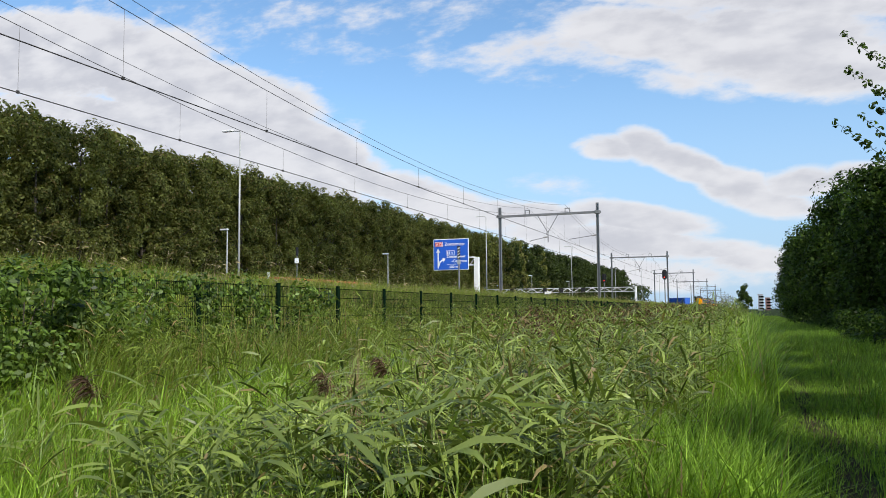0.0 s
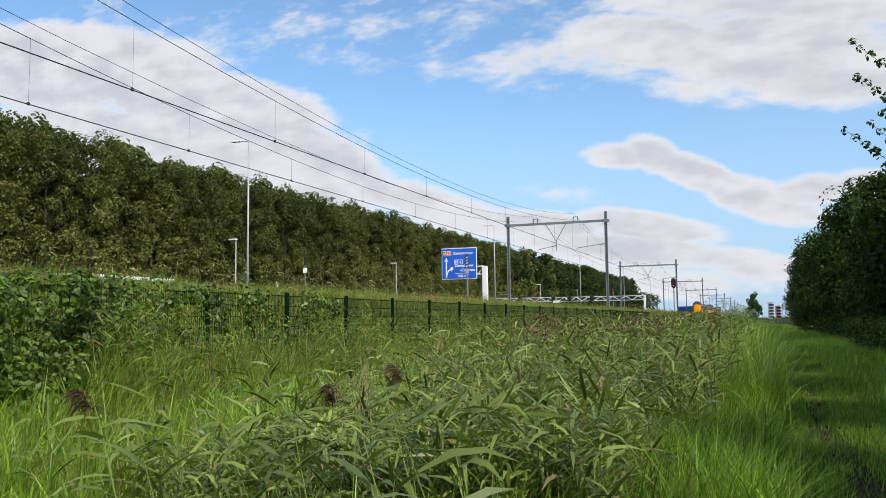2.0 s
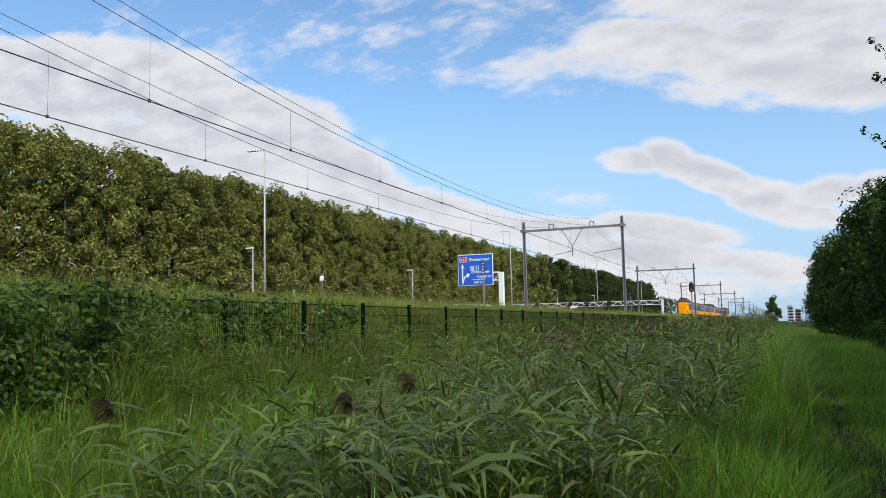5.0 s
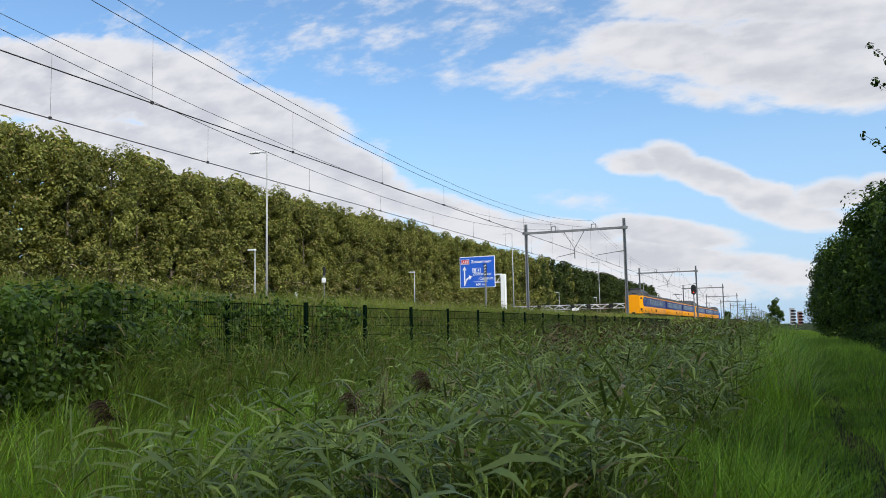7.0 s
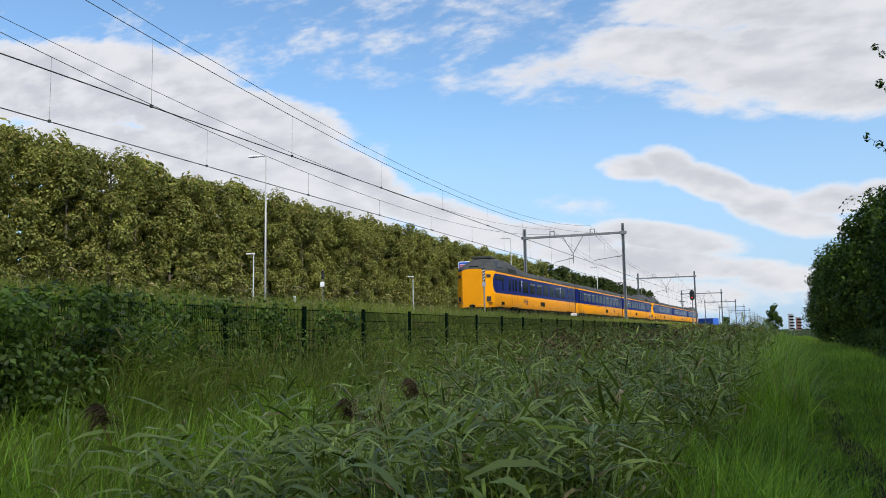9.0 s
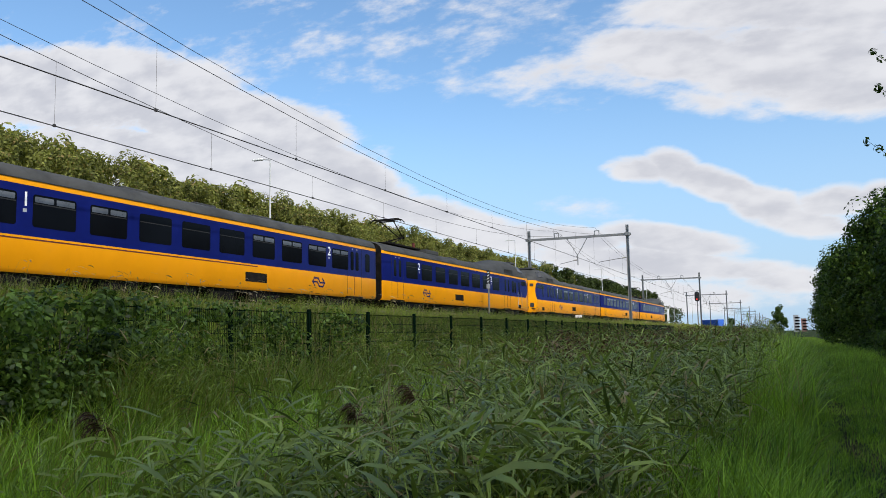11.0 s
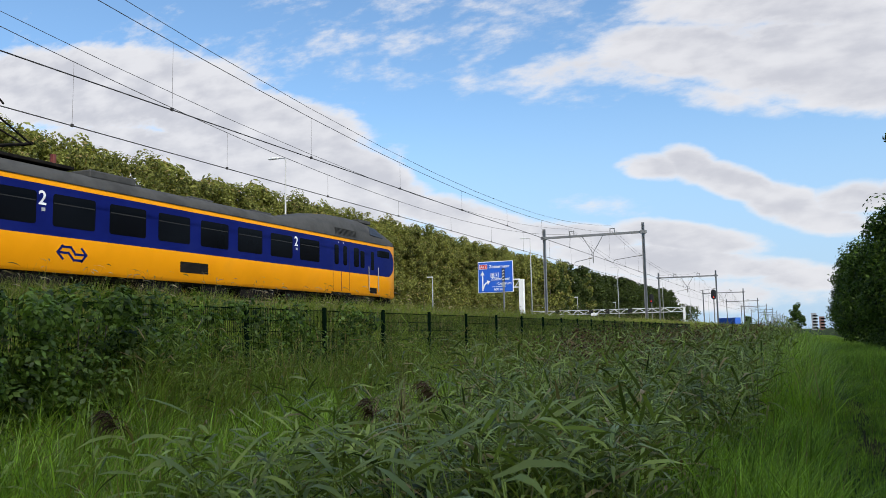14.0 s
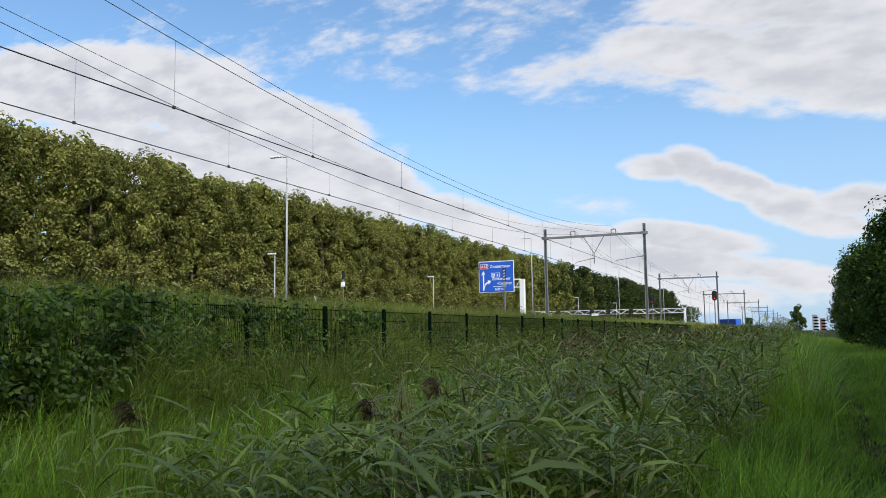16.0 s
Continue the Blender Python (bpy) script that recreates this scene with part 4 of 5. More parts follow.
# ---- plants ----
def blades(base, height, width, bend, heading, twist=None, segs=2, lean=None):
    """Grass blades as arrays: (n, 3) bases; each blade bends over along its heading."""
    n = len(base)
    d = np.stack([np.cos(heading), np.sin(heading), 0 * heading], -1)
    tw = heading + np.pi / 2 if twist is None else twist
    side = np.stack([np.cos(tw), np.sin(tw), 0 * tw], -1)
    rows = []
    for k in range(segs + 1):
        s = k / segs
        up = height * (s - 0.35 * bend * s * s)
        out = height * bend * 0.75 * s * s
        c = base + d * out[:, None]
        c[:, 2] = base[:, 2] + up
        w = width * (1 - s) ** 0.7 * 0.5 + 0.0006
        rows += [c - side * w[:, None], c + side * w[:, None]]
    m = 2 * (segs + 1)
    v = np.stack(rows, 1).reshape(-1, 3)
    i = np.arange(n)[:, None] * m
    f = np.concatenate([i + np.array([2 * k, 2 * k + 1, 2 * k + 3, 2 * k + 2]) for k in range(segs)], 1).reshape(-1, 4)
    return v, f


def grass_patch(name, x0, x1, y0, y1, n, height, width, mat, label, power=1.0, segs=2, keep=None, bend=(0.2, 1.0), clump=0.5):
    y = y0 + (y1 - y0) * rng.random(n) ** power
    x = rng.uniform(x0, x1, n)
    if clump:
        k = rng.integers(0, max(1, n // 14), n)
        cx, cy = rng.normal(0, 0.05, n), rng.normal(0, 0.05, n)
        x = np.where(rng.random(n) < clump, x[k] + cx, x)
        y = np.where(rng.random(n) < clump, y[k] + cy, y)
    if keep is not None:
        ok = keep(x, y)
        x, y = x[ok], y[ok]
    n = len(x)
    base = np.stack([x, y, land(x, y) - 0.02], -1)
    h = height[0] + (height[1] - height[0]) * rng.beta(2, 2.2, n)
    h *= 0.75 + 0.5 * (0.5 + 0.5 * np.sin(x * 1.3 + 2 * np.sin(y * 0.7)) * np.sin(y * 0.9 + 1.1))
    w = width * rng.uniform(0.6, 1.3, n)
    hd = rng.vonmises(0.4, 0.6, n)
    v, f = blades(base, h, w, rng.uniform(*bend, n), hd, hd + np.pi / 2 + rng.normal(0, 0.5, n), segs)
    ob = new(name, mesh_from(name, v, f, mat))
    return tagged(ob, label, "grass", kind="stuff")


def reed_arrays(x, y, height, leaves=9, scale=1.0):
    """Stems and leaves of many reeds at once: stem faces, then leaf faces."""
    n = len(x)
    base = np.stack([x, y, land(x, y)], -1)
    hd = rng.vonmises(2.7, 1.2, n)
    lean = rng.uniform(0.03, 0.22, n)
    sv, sf = blades(base, height, np.full(n, 0.009), lean, hd, rng.uniform(0, 6.28, n), 2)
    L = []
    for k in range(leaves):
        s = 0.25 + 0.72 * (k + rng.uniform(0, 0.8, n)) / leaves
        p = base + np.stack([np.cos(hd), np.sin(hd), 0 * hd], -1) * (height * lean * 0.75 * s * s)[:, None]
        p[:, 2] = base[:, 2] + height * (s - 0.35 * lean * s * s)
        a = rng.vonmises(2.7, 0.5, n) + (np.pi if k % 2 else 0) * 0.8
        ln = rng.uniform(0.16, 0.38, n) * scale
        L.append(leaf_rows(p, a, ln, rng.uniform(0.016, 0.032, n) * scale, rng.uniform(0.1, 1.2, n), rng.uniform(0.1, 0.9, n)))
    lv, lf = join(L)
    return sv, sf, lv, lf


def leaf_rows(p, heading, length, width, rise, droop, segs=3):
    n = len(p)
    d = np.stack([np.cos(heading), np.sin(heading), 0 * heading], -1)
    tilt = rng.normal(0, 0.5, n)
    side = np.stack([-np.sin(heading) * np.cos(tilt), np.cos(heading) * np.cos(tilt), np.sin(tilt)], -1)
    prof = (0.35, 1.0, 0.75, 0.04)
    rows = []
    for k in range(segs + 1):
        s = k / segs
        c = p + d * (length * s * (1 - 0.15 * s * rise))[:, None]
        c[:, 2] += length * (rise * s - droop * s * s)
        w = (width * prof[k] * 0.5)[:, None]
        rows += [c - side * w, c + side * w]
    m = 2 * (segs + 1)
    v = np.stack(rows, 1).reshape(-1, 3)
    i = np.arange(n)[:, None] * m
    f = np.concatenate([i + np.array([2 * k, 2 * k + 1, 2 * k + 3, 2 * k + 2]) for k in range(segs)], 1).reshape(-1, 4)
    return v, f


def join(pieces):
    vs, fs, o = [], [], 0
    for v, f in pieces:
        vs.append(v)
        fs.append(f + o)
        o += len(v)
    return np.concatenate(vs), np.concatenate(fs)


def leaves_cloud(centres, radii, n, size, flat=0.35):
    """Small leaf pieces strewn on uneven clumps: each a bent quad."""
    k = rng.integers(0, len(centres), n)
    d = rng.normal(0, 1, (n, 3))
    d /= np.linalg.norm(d, axis=1)[:, None]
    r = radii[k] * (0.66 + 0.42 * rng.random(n) ** 0.5)
    p = centres[k] + d * r[:, None]
    nrm = d + rng.normal(0, 0.38, (n, 3)) + np.array([0, 0, 0.35])
    nrm /= np.linalg.norm(nrm, axis=1)[:, None]
    t = np.cross(nrm, rng.normal(0, 1, (n, 3)))
    t /= np.linalg.norm(t, axis=1)[:, None]
    b = np.cross(nrm, t)
    s = size * rng.uniform(0.6, 1.4, n)[:, None]
    c = [p - t * s, p - b * s * 0.55 + nrm * s * 0.15, p + t * s, p + b * s * 0.55 + nrm * s * 0.15]
    v = np.stack(c, 1).reshape(-1, 3)
    return v, np.arange(4 * n).reshape(n, 4)


def build_tree(height, spread, clumps, n, size, mat, low=0.12, taper=0.5):
    """A tree: tapered trunk, limbs to its clumps, crown of leaf pieces."""
    t = empty("tree")
    z = height * (low + (1 - low) * np.sort(rng.random(clumps)))
    rel = (z / height - low) / (1 - low)
    rmax = spread * (1 - taper * rel ** 2.2) * (0.75 + 0.35 * np.minimum(1, rel * 4))
    a = rng.uniform(0, 2 * np.pi, clumps)
    rr = rmax * np.sqrt(rng.random(clumps)) * 0.85
    c = np.stack([np.cos(a) * rr, np.sin(a) * rr, z], -1)
    rad = rng.uniform(0.075, 0.17, clumps) * spread * 2
    c[-1] = (0, 0, height - rad[-1])
    v, f = leaves_cloud(c, rad, n, size)
    v[:, 2] = np.maximum(v[:, 2], 0.05)
    part("crown", mesh_from("crown", v, f, mat), None, t)
    bm = rod(bmesh.new(), (0, 0, -0.4), (0.1, 0.05, height * 0.55), height * 0.013, height * 0.006, 9)
    rod(bm, (0.1, 0.05, height * 0.55), (0, 0, height * 0.93), height * 0.006, height * 0.001, 6)
    part("trunk", bm, M["bark"], t)
    for i in range(0, clumps, max(1, clumps // 14)):
        z0 = max(height * 0.06, c[i][2] - rr[i] * 0.7 - 0.5)
        part("limb", rodded((0, 0, z0), tuple(c[i]), height * 0.005, height * 0.0015, 5), M["bark"], t)
    return t


def build_wood():
    kinds = [tagged(build_tree(h, s, n_c, n_l, size, M["poplar"], low=0.02, taper=0.3), "tall leafy poplar at the edge of a dense wood", "tree", "wood along the motorway")
             for h, s, n_c, n_l, size in ((19.6, 3.6, 120, 20000, 0.17), (20.0, 3.8, 125, 20000, 0.17), (19.2, 3.5, 115, 20000, 0.17), (19.9, 3.9, 90, 6000, 0.30), (19.7, 4.0, 90, 6000, 0.30))]
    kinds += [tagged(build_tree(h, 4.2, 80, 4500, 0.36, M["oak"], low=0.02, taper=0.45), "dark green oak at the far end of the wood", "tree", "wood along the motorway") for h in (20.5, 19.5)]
    y, i, used = 26.0, 0, set()
    while y < 470:
        far = y > 200
        for row, dx in enumerate((0, 4.5) if not far else (0,)):
            x = -66 - dx + rng.uniform(-1, 1)
            sc = rng.uniform(0.95, 1.05) * (1.03 if row else 1.0)
            if far:
                sc *= 1.04
            m = pose(x, y + rng.uniform(-0.8, 0.8) + 2.5 * row, 1.45, 0, 0, rng.uniform(0, 360)) @ Matrix.Diagonal((sc, sc, sc, 1))
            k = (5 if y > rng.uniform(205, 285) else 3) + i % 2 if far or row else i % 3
            o = copy_thing(kinds[k], Matrix()) if k in used else kinds[k]
            used.add(k)
            o.matrix_basis = m
            i += 1
        y += (5.0 if not far else 6.0) * rng.uniform(0.9, 1.1)
    # the wood's depth behind the front rows
    n = 26000
    x = rng.uniform(-100, -76, n)
    yy = rng.uniform(25, 700, n)
    top = 18.0 + 1.2 * np.sin(yy * 0.31) + rng.normal(0, 0.7, n)
    c = np.stack([x, yy, 1.5 + top * rng.random(n) ** 0.4], -1)
    v, f = leaves_cloud(c, np.full(n, 0.5), n, 0.75)
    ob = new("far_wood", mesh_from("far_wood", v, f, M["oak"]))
    tagged(ob, "dense dark green wood behind the front trees", "wood", kind="stuff")


build_wood()


def build_path_trees():
    kinds = [tagged(build_tree(h, s, 130, 12000, 0.15, M["alder"], low=0.01, taper=0.5), "dense dark green broadleaf tree beside the grass path", "tree", "trees along the path")
             for h, s in ((10.8, 3.5), (10.0, 3.3), (11.2, 3.6))]
    spots = [(8.6, 57), (8.2, 64), (7.8, 72), (7.5, 81), (6.9, 91), (6.6, 101), (6.9, 112), (7.0, 125), (7.5, 140), (8.2, 158), (9, 180), (10, 210), (11.8, 51), (12.4, 60), (12, 69), (11.5, 79), (14.5, 45)]
    for i, (x, y) in enumerate(spots):
        sc = rng.uniform(0.92, 1.06)
        m = pose(x + rng.uniform(-0.6, 0.3), y, 0, 0, 0, rng.uniform(0, 360)) @ Matrix.Diagonal((sc, sc, sc, 1))
        (kinds[i] if i < 3 else copy_thing(kinds[i % 3], Matrix())).matrix_basis = m


build_path_trees()


def build_hedge():
    c, r = [], []
    for _ in range(230):
        y = rng.uniform(1.5, 8.9)
        top = 2.3 if y < 8.0 else 1.8
        c.append((rng.uniform(-8.85, -7.5), y, rng.uniform(0.25, top - 0.15)))
        r.append(rng.uniform(0.18, 0.36))
    v, f = leaves_cloud(np.array(c), np.array(r), 46000, 0.042)
    t = tagged(empty("bramble_hedge"), "overgrown dark green bramble bush climbing the fence", "bush")
    part("leaves", mesh_from("leaves", v, f, M["hedge"]), None, t)
    for _ in range(14):
        y = rng.uniform(2, 9)
        part("stem", rodded((-8.3, y, 0.1), (-8.2 + rng.uniform(-0.4, 0.4), y + rng.uniform(-0.6, 0.6), 1.9), 0.012, 0.006, 5), M["bark"], t)
    # climbers further along the mesh
    c = [(rng.uniform(-8.8, -8.55), 8.4 + 7.5 * rng.random() ** 1.5, 0.4 + 1.75 * rng.random() ** 0.8) for _ in range(170)]
    v, f = leaves_cloud(np.array(c), rng.uniform(0.12, 0.26, 170), 9500, 0.042)
    ob = new("climbing_weed", mesh_from("climbing_weed", v, f, M["hedge"]))
    tagged(ob, "sparse green climbers on the fence mesh", "climber", kind="stuff")


build_hedge()


def build_meadow():
    # tall bright grass between ditch and fence
    grass_patch("meadow_grass", -8.6, -4.2, 3.0, 26, 60000, (0.3, 0.75), 0.017, M["grass"], "lush bright green meadow grass", 1.4, 3)
    grass_patch("ditch_grass", -5, -1.0, 3.5, 30, 34000, (0.4, 1.05), 0.015, M["grass"], "green grass between the reeds of the ditch", 1.4, 3)
    grass_patch("far_meadow_grass", -8.6, -1.2, 26, 90, 26000, (0.5, 1.0), 0.03, M["grass"], "tall green grass further along the ditch", 1.2)
    grass_patch("fence_weeds", -8.62, -7.0, 7.5, 70, 15000, (0.6, 1.5), 0.017, M["weeds"], "tall dry weeds and seeding grass at the foot of the fence", 1.5, 3)
    grass_patch("meadow_tufts", -8.2, -2.0, 4, 24, 16000, (0.5, 1.05), 0.024, M["grass"], "taller bright tufts of meadow grass", 1.4, 3, clump=0.9)
    grass_patch("meadow_weeds", -8.4, -1.2, 4.5, 40, 12000, (0.5, 1.15), 0.010, M["weeds"], "yellowing weeds between the meadow grass", 1.5, 3, clump=0.8)
    grass_patch("bank_grass", -13.4, -8.8, 2, 120, 90000, (0.18, 0.46), 0.024, M["verge"], "yellow-green seeding grass on the railway bank", 1.5)
    grass_patch("bank_seed_grass", -13.8, -11.4, 2, 120, 8000, (0.45, 1.0), 0.011, M["weeds"], "pale dry seed stalks on top of the railway bank", 1.5)
    # nodding seed heads over the bank's stalks
    n = 900
    y = 3 + 110 * rng.random(n) ** 1.5
    x = rng.uniform(-13.7, -11.8, n)
    h = rng.uniform(0.55, 1.15, n)
    base = np.stack([x, y, land(x, y)], -1)
    hd = rng.vonmises(0.6, 1.5, n)
    sv, sf = blades(base, h, np.full(n, 0.010), np.full(n, 0.35), hd, None, 3)
    tip = base + np.stack([np.cos(hd) * h * 0.26, np.sin(hd) * h * 0.26, h * 0.86], -1)
    lv, lf = leaf_rows(tip, hd + rng.normal(0, 0.3, n), rng.uniform(0.14, 0.26, n), rng.uniform(0.02, 0.04, n), np.full(n, 0.2), np.full(n, 0.5))
    ob = new("seed_stalks", mesh_from("seed_stalks", np.concatenate([sv, lv]), np.concatenate([sf, lf + len(sv)]), M["straw"]))
    tagged(ob, "nodding straw-coloured seed heads along the bank's crest", "grass", kind="stuff")
    grass_patch("bank_top_grass", -14.0, -12.3, 3, 130, 46000, (0.36, 0.78), 0.016, M["verge"], "rough yellow-green grass along the top of the bank", 1.5)
    grass_patch("trodden_grass", -8, 7, -14, 3.6, 42000, (0.08, 0.3), 0.011, M["mown"], "short green grass round the viewer's spot", 1.0)
    grass_patch("far_bank_grass", -14, -9, 120, 420, 14000, (0.5, 0.9), 0.12, M["verge"], "pale green grass on the distant railway bank")
    grass_patch("far_verge_grass", -31, -24, 20, 160, 14000, (0.5, 1.2), 0.06, M["verge"], "rough grass between railway and motorway")
    grass_patch("wood_edge_grass", -63, -59, 30, 200, 8000, (0.8, 1.8), 0.09, M["verge"], "rough tall grass before the wood")
    free = lambda x, y: (np.abs(x - 0.8 - 0.1 * np.sin(y * 0.8)) > 0.11 + 0.09 * np.sin(y * 1.7)) | (rng.random(len(x)) < 0.4)
    grass_patch("path_grass", -0.4, 3.6, 3, 40, 90000, (0.08, 0.24), 0.010, M["mown"], "short trodden grass of the path", 1.6, keep=free)
    grass_patch("far_path_grass", -0.8, 5, 38, 180, 26000, (0.15, 0.4), 0.035, M["mown"], "short green grass further along the path", 1.3)
    grass_patch("path_edge_grass", -1.8, 0.12, 5, 75, 30000, (0.45, 1.15), 0.017, M["mown"], "tall fresh green grass leaning over the path's edge", 1.5, 3)
    grass_patch("far_path_edge_grass", -1.7, 0.25, 13, 85, 16000, (0.9, 1.75), 0.018, M["grass"], "tall sunlit grass closing in on the path", 1.3, 3)
    grass_patch("path_verge_grass", 1.6, 6, 6, 70, 22000, (0.25, 0.7), 0.016, M["mown"], "dark green weeds under the path's trees", 1.3)


build_meadow()


def build_reeds():
    n = 6800
    y = 4.2 + 66 * rng.random(n) ** 1.8
    left = np.interp(y, (4, 8, 14, 30), (-2.6, -3.9, -5.0, -6.2))
    edge = np.interp(y, (4, 10, 16), (-0.85, -0.6, -0.25))
    x = left - 1.2 + (edge - left + 1.2) * rng.beta(1.9, 1.1, n)
    # they stand in clumps with dark gaps between
    keep = np.sin(2.3 * x + 0.9 * y) + np.sin(1.7 * y - 2.9 * x + 1.0) + rng.normal(0, 0.5, n) > -0.75
    x, y, left, n = x[keep], y[keep], left[keep], int(keep.sum())
    stray = rng.random(n) < 0.07
    x = np.where(stray, rng.uniform(-8.0, -2.5, n), x)
    h = rng.uniform(0.75, 1.75, n) * np.where(stray, 0.8, 1.0) * np.interp(y, (4, 7, 11, 20, 40), (0.72, 0.88, 1.05, 1.18, 1.28))
    sv, sf, lv, lf = reed_arrays(x, y, h, 10)
    ob = new("reed_bed", mesh_from("reed_bed", np.concatenate([sv, lv]), np.concatenate([sf, lf + len(sv)]), M["reed"]))
    tagged(ob, "dense bed of grey-green reeds filling the ditch", "reeds", kind="stuff")
    # leafy weeds and young reeds against the fence
    n = 2000
    y = 7.8 + 45 * rng.random(n) ** 1.6
    x = rng.uniform(-8.6, -7.1, n) + 0.5 * np.sin(y * 1.1) * rng.random(n)
    keep = np.sin(1.9 * y) + np.sin(0.8 * y + 1.0) + rng.normal(0, 0.6, n) > -0.6
    x, y = x[keep], y[keep]
    sv, sf, lv, lf = reed_arrays(x, y, rng.uniform(0.7, 1.75, len(x)), 11, 0.75)
    ob = new("fence_reeds", mesh_from("fence_reeds", np.concatenate([sv, lv]), np.concatenate([sf, lf + len(sv)]), M["weeds"]))
    tagged(ob, "leafy yellow-green weeds growing up before the fence", "weeds", kind="stuff")
    n = 1600
    y = 6.5 + 45 * rng.random(n) ** 1.7
    x = np.maximum(rng.uniform(-6.0, -0.9, n), -0.5 * y)
    hd = rng.uniform(0, 6.28, n)
    v, f = blades(np.stack([x, y, land(x, y)], -1), rng.uniform(0.8, 1.6, n), rng.uniform(0.006, 0.010, n), rng.uniform(0.02, 0.3, n), hd, None, 2)
    ob = new("dead_stalks", mesh_from("dead_stalks", v, f, M["straw"]))
    tagged(ob, "thin pale dead stalks standing among the reeds", "reeds", kind="stuff")
    # brown seeding tops among the far reeds
    n = 1000
    y = 14 + 60 * rng.random(n) ** 1.3
    x = np.clip(rng.normal(-3.2, 1.2, n), -5.6, -0.8)
    c = np.stack([x, y, land(x, y) + rng.uniform(1.15, 1.7, n) * np.interp(y, (14, 25, 45), (1.0, 1.1, 1.2))], -1)
    v, f = leaves_cloud(c, np.full(n, 0.14), n * 14, 0.027)
    ob = new("reed_heads", mesh_from("reed_heads", v, f, M["plume"]))
    tagged(ob, "brown seed heads above the reed bed", "reeds", kind="stuff")


build_reeds()


# near reeds, each a thing that sways
def build_reed(h, leaves, plume):
    t = empty("reed")
    tip = Vector((0.12 * h, 0.02, h))
    bm = rod(bmesh.new(), (0, 0, -0.2), (0.04 * h, 0, h * 0.55), 0.006, 0.005, 6)
    rod(bm, (0.04 * h, 0, h * 0.55), tip, 0.005, 0.002, 6)
    part("stem", bm, M["reed"], t)
    for k in range(leaves):
        s = 0.3 + 0.68 * k / leaves
        p = np.array([[0.12 * h * s * s, 0.02 * s, h * s]])
        a = np.array([rng.normal(0.2, 0.5) + (math.pi * 0.85 if k % 2 else 0)])
        v, f = leaf_rows(p, a, np.array([rng.uniform(0.26, 0.46)]), np.array([rng.uniform(0.032, 0.048)]), np.array([rng.uniform(0.2, 0.9)]), np.array([rng.uniform(0.1, 0.7)]))
        part("leaf", mesh_from("leaf", v, f, M["reed"]), None, t)
    if plume:
        k = 150
        u = rng.random(k)
        b = np.stack([tip.x + 0.07 * u, tip.y + 0 * u, tip.z - 0.10 + 0.13 * u], -1)
        v, f = leaf_rows(b, rng.vonmises(0.0, 1.4, k), rng.uniform(0.07, 0.17, k), np.full(k, 0.006), rng.uniform(0.1, 0.8, k), rng.uniform(0.5, 1.3, k))
        part("plume", mesh_from("plume", v, f, M["plume"]), None, t, "drooping purple-brown plume")
    return t


REEDS = []


def plant_reeds():
    kinds = [build_reed(1.55, 9, True), build_reed(1.45, 10, False), build_reed(1.65, 9, False), build_reed(1.35, 8, False)]
    for k, ob in enumerate(kinds):
        tagged(ob, "grey-green reed with a drooping purple-brown plume" if k == 0 else "grey-green reed with long pointed leaves", "reed", "near reeds in the wind")
    for i in range(36):
        y = 3.0 + 3.0 * rng.random()
        x = -y * rng.uniform(0.15, 0.9)
        if x > -1.0:
            x -= 0.6
        m = (x, y, float(land(x, y)) - 0.12 - rng.uniform(0, 0.25), rng.uniform(130, 230))
        ob = kinds[i] if i < 4 else copy_thing(kinds[0 if i % 15 == 0 else 1 + i % 3], Matrix())
        ob.matrix_basis = pose(*m[:3], 0, 0, m[3])
        REEDS.append((ob, m, rng.uniform(0, 6.28), rng.uniform(0.8, 1.25)))


plant_reeds()


def build_shade_trees():
    # unseen trees beside and behind the viewer, added and sized to shade the path
    first = next(o for o in bpy.data.objects if o.get("group") == "trees along the path")
    for x, y, sc in ((6.3, -6, 0.67), (6.2, 0, 0.66), (6.2, 5.5, 0.67), (6.7, 11, 0.71), (7.3, 17, 0.77), (7.9, 23, 0.85), (8.6, 29, 0.91), (9.5, 36, 0.94), (8.5, -18, 1.0), (9, -30, 1.0), (9.5, -44, 1.05)):
        copy_thing(first, Matrix()).matrix_basis = pose(x, y, 0, 0, 0, x * 77 + y * 13) @ Matrix.Diagonal((sc, sc, sc, 1))


build_shade_trees()


def build_undergrowth():
    c = [(3.4 + 3.5 * rng.random() + 0.02 * y, y, 0.1 + 1.1 * rng.random() ** 1.5) for y in 22 + 60 * rng.random(170)]
    v, f = leaves_cloud(np.array(c), rng.uniform(0.3, 0.6, len(c)), 22000, 0.085)
    v[:, 2] = np.maximum(v[:, 2], 0.02)
    ob = new("undergrowth", mesh_from("undergrowth", v, f, M["alder"]))
    tagged(ob, "dark green shrubs and nettles beneath the path's trees", "undergrowth", kind="stuff")


build_undergrowth()


OVERHANG = None


